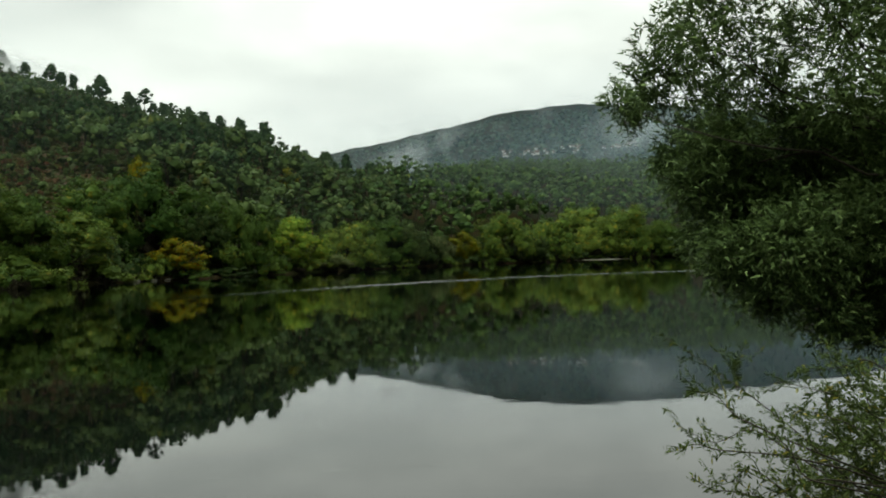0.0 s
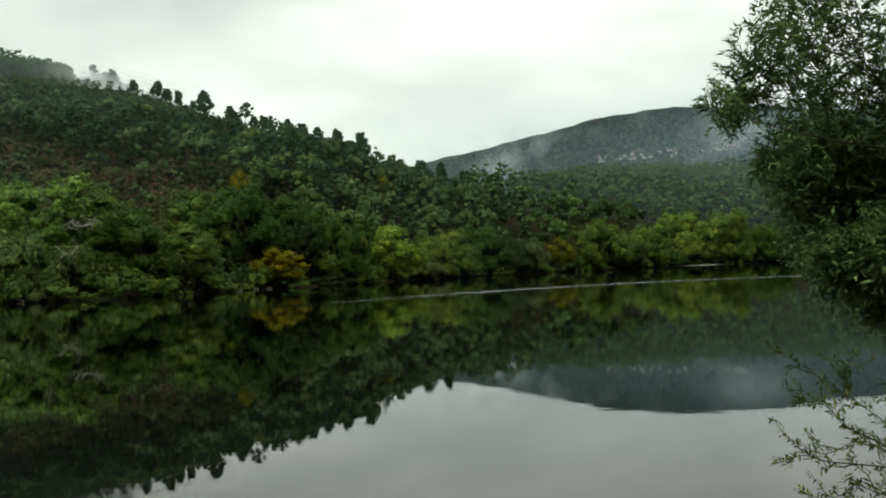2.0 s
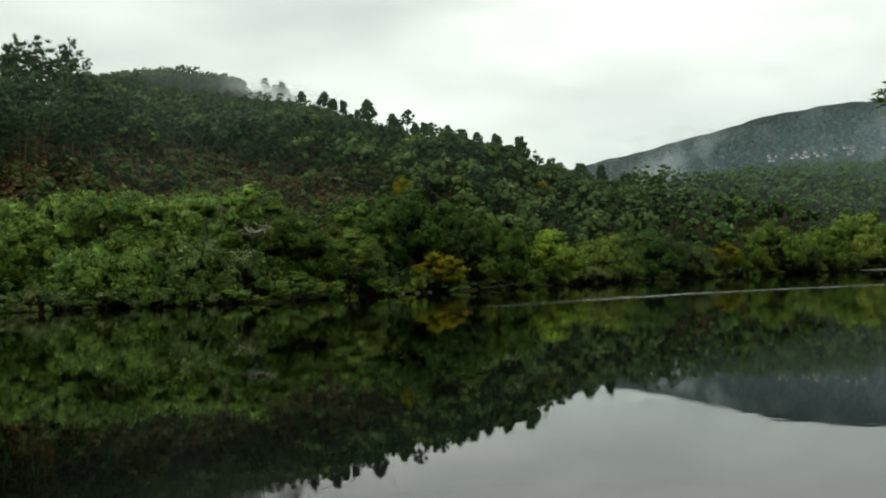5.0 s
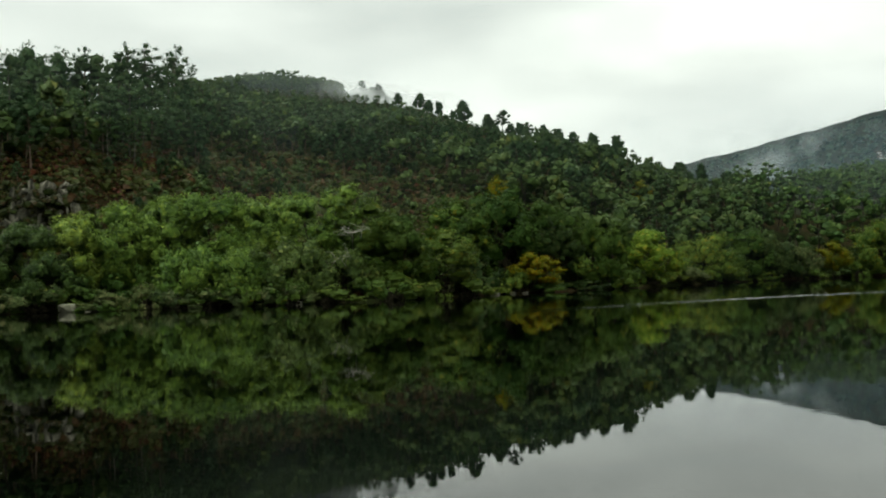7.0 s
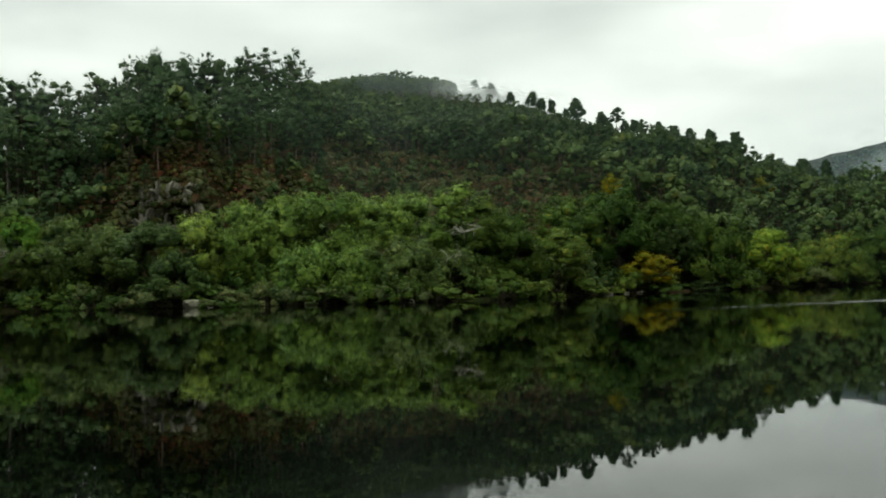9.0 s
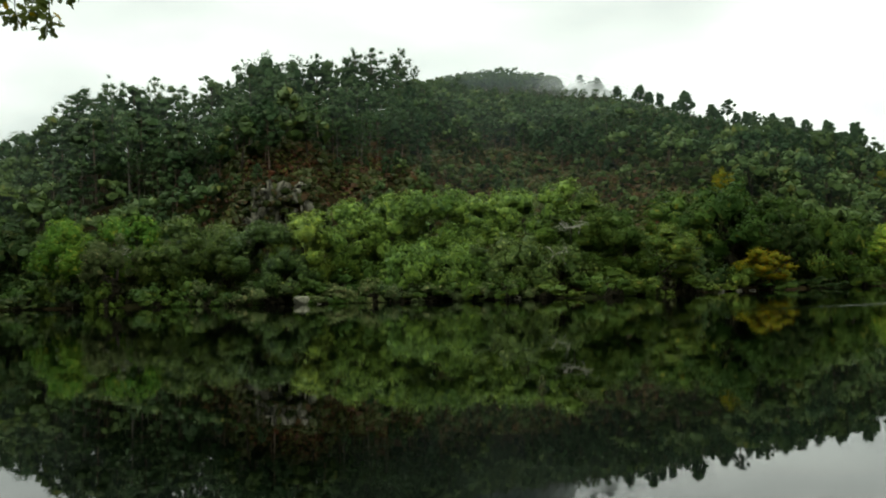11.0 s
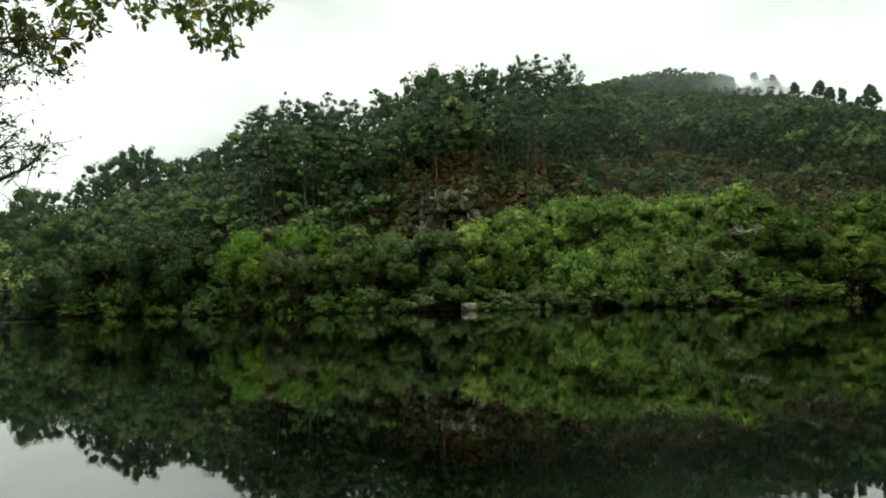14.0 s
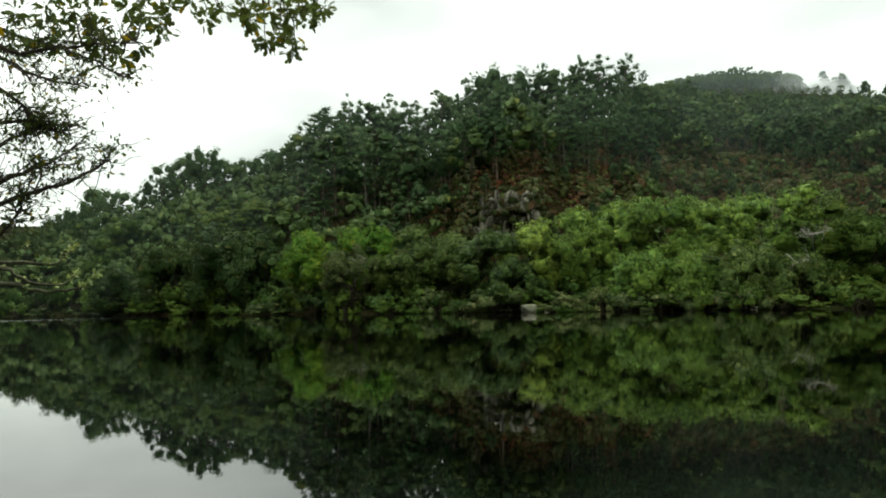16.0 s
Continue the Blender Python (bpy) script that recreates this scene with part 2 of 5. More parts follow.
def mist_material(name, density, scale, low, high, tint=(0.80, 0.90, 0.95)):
    """A sheet for thin cloud and for tint-painted haze: scatters light both ways, thickest in the middle of the bank.
    """
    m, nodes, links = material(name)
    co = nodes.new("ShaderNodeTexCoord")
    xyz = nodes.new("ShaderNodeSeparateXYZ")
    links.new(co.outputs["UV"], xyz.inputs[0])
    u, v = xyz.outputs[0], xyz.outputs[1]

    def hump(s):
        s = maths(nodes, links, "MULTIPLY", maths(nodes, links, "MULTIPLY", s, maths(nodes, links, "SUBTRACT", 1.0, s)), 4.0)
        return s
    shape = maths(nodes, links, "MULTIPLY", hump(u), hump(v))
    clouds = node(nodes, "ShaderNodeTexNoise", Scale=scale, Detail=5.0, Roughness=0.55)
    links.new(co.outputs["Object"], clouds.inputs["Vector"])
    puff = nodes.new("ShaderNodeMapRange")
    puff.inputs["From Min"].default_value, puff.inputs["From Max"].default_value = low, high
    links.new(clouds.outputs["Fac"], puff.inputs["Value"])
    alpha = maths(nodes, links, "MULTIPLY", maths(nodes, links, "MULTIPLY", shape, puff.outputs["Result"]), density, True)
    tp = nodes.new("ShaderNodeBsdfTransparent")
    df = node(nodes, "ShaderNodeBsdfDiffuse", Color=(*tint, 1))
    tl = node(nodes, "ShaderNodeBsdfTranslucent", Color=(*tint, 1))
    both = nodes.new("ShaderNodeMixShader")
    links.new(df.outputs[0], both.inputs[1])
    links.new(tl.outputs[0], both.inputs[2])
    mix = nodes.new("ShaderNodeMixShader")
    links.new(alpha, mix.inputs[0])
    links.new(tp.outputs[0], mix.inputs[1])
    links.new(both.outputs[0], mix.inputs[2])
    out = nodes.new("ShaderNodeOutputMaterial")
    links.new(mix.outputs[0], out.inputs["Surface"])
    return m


# ---- plan: the lake and the hills, by bearing (degrees left of north) and distance ----
AZ_S = [-50, -30, -20, -14, -9.7, -7.7, -3.9, -1.3, 3.5, 6.3, 10.4, 15.4, 17, 25, 30, 43, 54, 64, 70, 78, 100]
SHORE = [330, 330, 335, 330, 310, 290, 255, 245, 222, 195, 168, 147, 146, 118, 118, 126, 142, 172, 205, 235, 260]
AZ_C = [-50, -30, -15, -5, -1, 2, 5.6, 8.5, 10.5, 14, 18, 22, 28, 31, 34, 36, 38, 44, 50, 55, 58, 62, 66, 70, 74, 80, 100]
CREST = [800, 800, 800, 760, 600, 380, 285, 330, 290, 310, 330, 355, 470, 480, 455, 300, 225, 215, 210, 215, 260, 275, 285, 300, 310, 320, 340]
CREST_EL = [4.2, 4.2, 4.6, 5.0, 4.7, 4.2, 4.7, 5.6, 6.5, 7.6, 8.8, 10.1, 11.9, 12.1, 11.8, 10.8, 10.0, 9.4, 8.0, 7.2, 6.9, 6.6, 4.7, 3.0, 1.0, 0.6, 0.6]
AZ_N = [-60, -45, -33, -25, 70, 80, 90, 110]
BANK = [900, 60, 13, 4, 4, 9, 40, 900]
AZ_M = [-40, -30, -20, -14, -10, -6.9, -4, -1, 2, 5.3, 8, 12, 40]
PEAK_EL = [5.0, 6.0, 7.6, 8.5, 8.85, 8.92, 8.6, 8.0, 7.35, 6.75, 6.1, 5.4, 4.5]


def smooth(a, b, v):
    s = np.clip((v - a) / (b - a), 0, 1)
    return s * s * (3 - 2 * s)


def lumps(x, y, size):
    x, y = x / size, y / size
    return (np.sin(x * 1.7 + 1.3 * np.sin(y * 1.1)) + np.sin(y * 1.9 + 1.7 * np.sin(x * 0.8 + 2)) + 0.6 * np.sin((x + y) * 3.1 + 1) + 0.5 * np.sin((x - y) * 4.3)) / 3.1


def height(x, y):
    """The ground's height at (x, y)."""
    x, y = np.asarray(x, float), np.asarray(y, float)
    r, az = np.hypot(x, y), np.degrees(np.arctan2(-x, y))
    s_, c_, n_ = np.interp(az, AZ_S, SHORE), np.interp(az, AZ_C, CREST), np.interp(az, AZ_N, BANK)
    hc = 2 + c_ * np.tan(np.radians(np.interp(az, AZ_C, CREST_EL)))
    s_ = s_ + 1.2 * lumps(x, y, 6)
    f = (r - s_ - 13) / (c_ - s_ - 13)
    hill = 0.035 * np.clip(r - s_, 0, 40) + 0.45 * smooth(-1, 2, r - s_) + (hc - 0.45) * np.clip(f, 0, 1) ** np.interp(az, [20, 24, 32, 36], [0.8, 1.1, 1.1, 0.8]) + 1.6 * lumps(x, y, 17) * smooth(0.03, 0.3, f)
    hill = hill + 8.0 * smooth(142, 152, r) * (1 - smooth(158, 200, r)) * smooth(40.5, 42.5, az) * (1 - smooth(46, 48.5, az))
    hill = np.where(f > 1, hill - (r - c_) * 0.12, hill)
    hill = np.maximum(hill, np.where(r > s_, 0.3, -9))
    top = 2 + 2300 * np.tan(np.radians(np.interp(az, AZ_M, PEAK_EL) + 0.04 * np.sin(az * 1.3) + 0.03 * np.sin(az * 3.7 + 1)))
    m = np.clip((r - 950) / 1350, 0, 1)
    mount = top * (0.16 * m + 0.84 * m ** 1.5) + 14 * lumps(x, y, 170) * m * (1 - m) * 3 - np.maximum(r - 2300, 0) * 0.12
    land = np.maximum(hill, np.where(r > 950, np.maximum(mount, 8), -9))
    bank = 0.5 + 0.0016 * np.minimum(r, 400) + 0.08 * lumps(x, y, 1.5)
    # unseen hillside behind the viewpoint, added to block low sky light
    side = np.abs((az - 20 + 180) % 360 - 180)
    bank = bank + 95 * smooth(78, 120, side) * smooth(25, 190, r)
    near = 1 - smooth(n_, n_ + 2.2, r)
    bed = -1.6
    z = np.where(r < s_ - 8, bed, bed + (land - bed) * smooth(-5, 1.5, r - s_))
    return np.where(near > 0, z + (np.maximum(bank, land) - z) * near, z)


def at(az, dist):
    a = radians(az)
    return -dist * math.sin(a), dist * math.cos(a)


def spot(az, el, dist):
    """A place seen from the viewpoint at this bearing and elevation, dist metres off."""
    x, y = at(az, dist)
    return np.array((x, y, EYE[2] + dist * math.tan(radians(el))))


def shore_at(az):
    return float(np.interp(az, AZ_S, SHORE))


# ---- mesh helpers ----
def mesh_of(name, v, f, mats, index=None, flat=True, soft=None):
    v, f = np.asarray(v, np.float32), np.asarray(f, np.int32)
    me = bpy.data.meshes.new(name)
    me.vertices.add(len(v))
    me.vertices.foreach_set("co", v.ravel())
    me.loops.add(f.size)
    me.loops.foreach_set("vertex_index", f.ravel())
    me.polygons.add(len(f))
    me.polygons.foreach_set("loop_start", np.arange(len(f), dtype=np.int32) * f.shape[1])
    for m in mats:
        me.materials.append(m)
    if index is not None:
        me.polygons.foreach_set("material_index", np.asarray(index, np.int32))
    me.polygons.foreach_set("use_smooth", np.full(len(f), not flat or soft is not None))
    me.update(calc_edges=True)
    if soft is not None:
        me.normals_split_custom_set_from_vertices(np.asarray(soft, np.float32).tolist())
    return me


def joined(parts):
    """Several (places, faces) or (places, faces, facings) as one."""
    fs, n = [], 0
    for q in parts:
        fs.append(q[1] + n)
        n += len(q[0])
    more = [np.concatenate([q[2] for q in parts])] if len(parts[0]) > 2 else []
    return (np.concatenate([q[0] for q in parts]), np.concatenate(fs), *more)


def unit(v):
    return v / np.maximum(np.linalg.norm(v, axis=-1, keepdims=True), 1e-9)


def leaves(rng, p, n, size, wide=0.5, along=None, fold=0.25):
    """A leaf of four corners at each place p, facing n."""
    k = len(p)
    t = rng.normal(size=(k, 3)) if along is None else along + 0.35 * rng.normal(size=(k, 3))
    n = unit(n)
    t = unit(t - n * (t * n).sum(1, keepdims=True))
    b = np.cross(n, t)
    s = (size * rng.uniform(0.65, 1.3, k))[:, None]
    v = np.stack([p - t * s, p + b * s * wide + n * s * fold, p + t * s, p - b * s * wide + n * s * fold], 1).reshape(-1, 3)
    i = np.arange(k)[:, None] * 4
    f = np.concatenate([i + [0, 1, 2], i + [0, 2, 3]], 1).reshape(-1, 3)
    return v, f


def slips(rng, p, n, size, along):
    """Narrow three-cornered leaves at p, facing n, pointing along."""
    k = len(p)
    n = unit(n)
    t = along + 0.4 * rng.normal(size=(k, 3))
    t = unit(t - n * (t * n).sum(1, keepdims=True))
    b = np.cross(n, t)
    s = (size * rng.uniform(0.65, 1.3, k))[:, None]
    v = np.stack([p - t * s * 0.7 - b * s * 0.3, p + t * s * 1.2, p - t * s * 0.7 + b * s * 0.3], 1).reshape(-1, 3)
    return v, np.arange(3 * k).reshape(-1, 3)


def sprays(rng, p, n, size):
    """A single three-cornered leaf tuft at each place, for far crowns."""
    k = len(p)
    n = unit(n)
    t = rng.normal(size=(k, 3))
    t = unit(t - n * (t * n).sum(1, keepdims=True))
    b = np.cross(n, t)
    s = (size * rng.uniform(0.6, 1.4, k))[:, None]
    v = np.stack([p - t * s * 0.8 - b * s * 0.42, p + t * s * 1.1, p + b * s * 0.55 - t * s * 0.6], 1).reshape(-1, 3)
    return v, np.arange(3 * k).reshape(-1, 3)


def tube(points, radii, sides=6):
    p = np.asarray(points, float)
    d = unit(np.gradient(p, axis=0))
    ref = np.where(np.abs(d[:, 2:3]) > 0.9, np.array([[1.0, 0, 0]]), np.array([[0, 0, 1.0]]))
    a = unit(np.cross(d, ref))
    b = np.cross(d, a)
    th = np.linspace(0, 2 * np.pi, sides, endpoint=False)
    v = (p[:, None] + np.asarray(radii, float)[:, None, None] * (a[:, None] * np.cos(th)[None, :, None] + b[:, None] * np.sin(th)[None, :, None])).reshape(-1, 3)
    f = []
    for i in range(len(p) - 1):
        for j in range(sides):
            k = (j + 1) % sides
            q = (i * sides + j, i * sides + k, (i + 1) * sides + k, (i + 1) * sides + j)
            f += [(q[0], q[1], q[2]), (q[0], q[2], q[3])]
    return v, np.array(f)


def curve(points, n):
    """Points along a smooth line through the given ones."""
    p = np.asarray(points, float)
    s = np.linspace(0, len(p) - 1, n)
    out = np.empty((n, 3))
    q = np.vstack([2 * p[0] - p[1], p, 2 * p[-1] - p[-2]])
    for k, u in enumerate(s):
        i = min(int(u), len(p) - 2)
        t = u - i
        a, b, c, d = q[i], q[i + 1], q[i + 2], q[i + 3]
        out[k] = 0.5 * (2 * b + (c - a) * t + (2 * a - 5 * b + 4 * c - d) * t * t + (3 * b - a - 3 * c + d) * t ** 3)
    return out


def wander(rng, a, b, n, wobble):
    s = np.linspace(0, 1, n)[:, None]
    p = np.asarray(a, float) * (1 - s) + np.asarray(b, float) * s
    return p + np.cumsum(rng.normal(size=(n, 3)), 0) * wobble * np.sin(s * np.pi)


def ball(level):
    bm = bmesh.new()
    bmesh.ops.create_icosphere(bm, subdivisions=level, radius=1)
    bm.verts.index_update()
    v = np.array([q.co[:] for q in bm.verts])
    f = np.array([[q.index for q in p.verts] for p in bm.faces])
    bm.free()
    return v, f


BALLS = {1: ball(1), 2: ball(2)}


# ---- tree kinds, each of a nominal size ----
def kites(rng, p, n, size, wide=0.5):
    """Pointed leaves at p, facing n, their tips any way but mostly down."""
    k = len(p)
    n = unit(n)
    t = rng.normal(size=(k, 3)) + (0, 0, -0.5)
    t = unit(t - n * (t * n).sum(1, keepdims=True))
    b = np.cross(n, t)
    s = (size * rng.uniform(0.6, 1.35, k))[:, None]
    v = np.stack([p - t * s * 0.7 - b * s * wide, p + t * s * 1.1 - n * s * 0.15, p - t * s * 0.6 + b * s * wide], 1).reshape(-1, 3)
    return v, np.arange(3 * k).reshape(-1, 3)


def clumps(rng, c, r, out, per, size, flat=0.8, wide=0.45, level=1, fill=0.66, own=0.5):
    """Leaf clumps at places c with radii r, facing out: a heart of overlapping sprays with loose leaves round it."""
    c, r, out = np.atleast_2d(c), np.atleast_1d(r), np.atleast_2d(out)
    m = len(c)
    made = []
    uneven = (1, 1, flat) * rng.uniform(0.78, 1.22, (m, 1, 3))
    if fill:
        bv, bf = BALLS[level]
        k = len(bf)
        t = bv[None] * (1 + rng.uniform(-0.28, 0.24, (m, len(bv), 1)))
        t = t[:, bf]
        mid = t.mean(2, keepdims=True)
        t = mid + (t - mid) * 1.25 + rng.normal(size=(m, k, 3, 3)) * 0.07
        cn = unit(mid * own * 1.2 + out[:, None, None] * (1.2 - own) + rng.normal(size=(m, k, 1, 3)) * 0.25).repeat(3, 2)
        cv = c[:, None, None] + t * uneven[:, None] * (fill * r)[:, None, None, None]
        made.append((cv.reshape(-1, 3), np.arange(m * k * 3).reshape(-1, 3), cn.reshape(-1, 3)))
    if per:
        e = unit(rng.normal(size=(m, per, 3)) + out[:, None] * 0.5 + (0, 0, 0.45))
        p = c[:, None] + e * uneven * (r[:, None] * rng.uniform(0.62, 1.2, (m, per)))[..., None]
        n = e + rng.normal(size=e.shape) * 0.38
        soft = unit(e * own + out[:, None] * (1.2 - own) + rng.normal(size=e.shape) * 0.25)
        v, f = kites(rng, p.reshape(-1, 3), n.reshape(-1, 3), size, wide)
        made.append((v, f, soft.reshape(-1, 3).repeat(3, 0)))
    return joined(made)


def leafy_lobe(rng, centre, radius, out, subs, per, size, flat=0.85, wide=0.45, own=0.62):
    """A lobe of a crown: small leaf clumps over its upper and outer side, round a closed heart."""
    d = unit(rng.normal(size=(subs, 3)) + out * 0.45 + (0, 0, 0.4))
    c = np.asarray(centre) + d * (1, 1, flat) * radius * rng.uniform(0.6, 1.04, subs)[:, None]
    r = radius * rng.uniform(0.18, 0.42, subs)
    leafy = clumps(rng, c, r, unit(d * 0.6 + out * 0.6), per, size, flat, wide, fill=0, own=own)
    return joined([leafy, clumps(rng, centre, radius, out, 0, size, flat, wide, 2, fill=0.58)])


def broadleaf(seed, h, w, lobes, per, size, base=0.06, round_=1.0, near=True, shade_plates=60, subs=12, wide=0.45, dome=False, own=0.62):
    rng = np.random.default_rng(seed)
    k, sides = (6, 7) if near else (2, 3)
    wood = [tube(wander(rng, (0, 0, -0.5), (0.1 * w * rng.normal(), 0.1 * w * rng.normal(), h * 0.6), k, 0.15), np.linspace(0.028 * h, 0.012 * h, k), sides)]
    crown = []
    skew = rng.uniform(0, 6.3)
    for i in range(lobes):
        d = unit(rng.normal(size=3) + (0, 0, 0.3))
        if dome:
            d[2] = abs(d[2])
        q = rng.uniform(0.62, 0.92) * (1 + 0.12 * math.sin(3 * math.atan2(d[1], d[0]) + skew))
        c = np.array((d[0] * w / 2 * q, d[1] * w / 2 * q, h * (base + 0.03 + (0.93 - base) * (d[2] * q if dome else 0.42 + (0.58 if d[2] > 0 else 0.42) * d[2] * q))))
        r = w * rng.uniform(0.105, 0.215) * round_
        if near and i % 7 == 0:
            wood.append(tube(wander(rng, (0, 0, h * rng.uniform(0.1, 0.4)), c, 4, 0.12), np.linspace(0.010 * h, 0.003 * h, 4), 4))
        if near:
            v, f, n = leafy_lobe(rng, c, r, d, max(int(subs * (r / (0.15 * w * round_)) ** 2), 4), per, size, 0.85, wide, own)
            v[:, 2] = np.maximum(v[:, 2], 0.03)
            crown.append((v, f, n))
        else:
            crown.append(clumps(rng, c, r, d, per, size, 0.8, wide, own=0.4))
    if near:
        # dark leaf-shaped plates in mid-crown, put there as shade between the lobes
        m = shade_plates
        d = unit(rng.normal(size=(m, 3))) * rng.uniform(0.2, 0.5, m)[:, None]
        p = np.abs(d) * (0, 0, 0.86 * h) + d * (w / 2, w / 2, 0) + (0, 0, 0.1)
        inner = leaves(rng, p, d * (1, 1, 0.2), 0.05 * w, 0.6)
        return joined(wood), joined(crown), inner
    return joined(wood), joined(crown)


def pine(seed, h, w, tiers, per, size, bare=0.5, cone=False, puff=1.0):
    rng = np.random.default_rng(seed)
    lean = rng.normal(size=2) * 0.03 * h
    near = per > 20
    wood = [tube(wander(rng, (0, 0, -0.6), (lean[0], lean[1], h * 0.94), 7 if near else 3, 0.06), np.linspace(0.017 * h, 0.004 * h, 7 if near else 3), 6 if near else 4)]
    crown = []
    for i in range(tiers):
        s = (i + rng.uniform(0, 1)) / tiers
        z = h * (bare + (0.97 - bare) * s)
        reach = w / 2 * ((1.05 - s) if cone else (0.35 + 0.65 * math.sin(math.pi * min(1, 0.25 + s * 0.75)))) * rng.uniform(0.4, 1.0)
        a = i * 2.4 + rng.uniform(-0.5, 0.5)
        c = np.array((lean[0] * s + reach * math.cos(a), lean[1] * s + reach * math.sin(a), z))
        if near:
            wood.append(tube([(lean[0] * s, lean[1] * s, z - 0.06 * h), c], [0.005 * h, 0.002 * h], 4))
        r = w * puff * rng.uniform(0.15, 0.25) * (1.15 - 0.4 * s if cone else 1)
        out = unit(np.array((math.cos(a), math.sin(a), 1.6 * s - 0.2)))
        crown.append(clumps(rng, c, r, out, per, size, 0.66, 0.3 if near else 0.4, own=0.36))
    return joined(wood), joined(crown)


def eucalyptus(seed, h, w, tufts, per, size):
    rng = np.random.default_rng(seed)
    top = np.array((rng.normal() * 0.03 * h, rng.normal() * 0.03 * h, h * 0.9))
    near = per > 20
    k = 8 if near else 4
    wood = [tube(wander(rng, (0, 0, -0.6), top, k, 0.1), np.linspace(0.011 * h, 0.003 * h, k), 6 if near else 4)]
    crown = []
    for i in range(tufts):
        d = unit(rng.normal(size=3) + (0, 0, 0.5))
        q = rng.uniform(0.45, 1.0)
        c = top * (1, 1, 0) + d * (w / 2, w / 2, 0.33 * h) * q + (0, 0, h * 0.62)
        if i % 5 == 0:
            c = np.array((d[0] * w * 0.25, d[1] * w * 0.25, h * rng.uniform(0.15, 0.5)))
        s = c[2] / h
        if near and i % 2:
            wood.append(tube(wander(rng, (top[0] * s, top[1] * s, h * (s - 0.14)), c, 4, 0.05), np.linspace(0.0045 * h, 0.0015 * h, 4), 4))
        crown.append(clumps(rng, c, w * rng.uniform(0.075, 0.14), d, per, size, 0.75, 0.4, fill=0.48))
    return joined(wood), joined(crown)


def library(kind, variants, bark, leaf, **how):
    """Meshes of a few trees of one kind: (wood, crown) pairs."""
    made = []
    for seed in variants:
        wood, crown, *inner = kind(seed, **how)
        # twigs here and in tree(): the near-black shade plates inside the crown
        twigs = mesh_of("twig_mass", *inner[0], [M_SHADE_PLATES]) if inner else None
        made.append((mesh_of("trunk", *wood, [bark], flat=False), mesh_of("crown", crown[0], crown[1], [leaf], soft=crown[2]), crown[0][:, 2].max(), np.ptp(crown[0][:, 0]), twigs))
    return made


def tree(name, pair, xyz, tall, wide, turn, leaf, label, category, group=""):
    """One tree: an empty at its base with trunk and crown."""
    trunk, crown, h, w, twigs = pair
    root = new(name)
    root.empty_display_size = 0.5
    root.matrix_world = Matrix.LocRotScale(xyz, Euler((0, 0, turn)), (wide / w, wide / w, tall / h))
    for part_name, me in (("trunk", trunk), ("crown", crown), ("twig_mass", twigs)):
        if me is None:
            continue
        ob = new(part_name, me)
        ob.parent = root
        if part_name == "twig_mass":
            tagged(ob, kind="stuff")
        if part_name == "crown" and leaf:
            ob.material_slots[0].link = "OBJECT"
            ob.material_slots[0].material = leaf
    return tagged(root, label, category, group)


def part(name, me, parent, label=""):
    ob = new(name, me)
    ob.parent = parent
    return tagged(ob, label)


# ---- ground and water ----
def build_ground():
    az = np.concatenate([np.arange(-36, 86, 0.6), np.arange(86, 324, 4.0)])
    r = np.concatenate([[0.0], np.linspace(1, 12, 14), np.geomspace(16, 100, 10), np.arange(106, 420, 4.0), np.geomspace(425, 4300, 60)])
    a, rr = np.meshgrid(np.radians(az), r, indexing="ij")
    x, y = -rr * np.sin(a), rr * np.cos(a)
    v = np.stack([x, y, height(x, y)], -1).reshape(-1, 3)
    n, k = len(az), len(r)
    i, j = np.meshgrid(np.arange(n), np.arange(k - 1), indexing="ij")
    i2 = (i + 1) % n
    f = np.stack([i * k + j, i * k + j + 1, i2 * k + j + 1, i2 * k + j], -1).reshape(-1, 4)
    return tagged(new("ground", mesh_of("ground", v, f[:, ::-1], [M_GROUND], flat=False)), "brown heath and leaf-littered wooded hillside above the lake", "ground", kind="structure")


build_ground()
wv = [(-math.sin(a) * r, math.cos(a) * r, 0) for r in (0.5, 60, 460) for a in np.linspace(0, 2 * math.pi, 48, endpoint=False)]
wf = [(r * 48 + i, (r + 1) * 48 + i, (r + 1) * 48 + (i + 1) % 48, r * 48 + (i + 1) % 48) for r in range(2) for i in range(48)]
tagged(new("water", mesh_of("water", wv, np.array(wf)[:, ::-1], [M_WATER], flat=False)), "still dark green lake water mirroring the hill", "water", kind="structure")

# ---- trees along the far shore ----
BROAD = library(broadleaf, (11, 12, 13, 14), M_BARK, M_OAK, h=14, w=12, lobes=34, per=24, size=0.16, subs=13)
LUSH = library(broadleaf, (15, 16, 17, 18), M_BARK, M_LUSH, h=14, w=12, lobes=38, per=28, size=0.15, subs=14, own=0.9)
BIG = library(broadleaf, (25, 26, 27), M_BARK, M_DULL, h=18, w=18, lobes=54, per=24, size=0.18, round_=0.72, subs=11, wide=0.42)
LOW = library(broadleaf, (27, 28, 29), M_BARK, M_DULL, h=10, w=17, lobes=50, per=24, size=0.18, round_=0.72, subs=11, wide=0.42, dome=True)
WILLOW = library(broadleaf, (21, 22, 23), M_BARK, M_DULL, h=12, w=12, lobes=44, per=22, size=0.16, round_=0.8, subs=10, wide=0.34)
BUSH = library(broadleaf, (31, 32, 33), M_BARK, M_LUSH, h=2.9, w=6, lobes=9, per=18, size=0.16, base=0.0, round_=1.1, subs=6, dome=True)
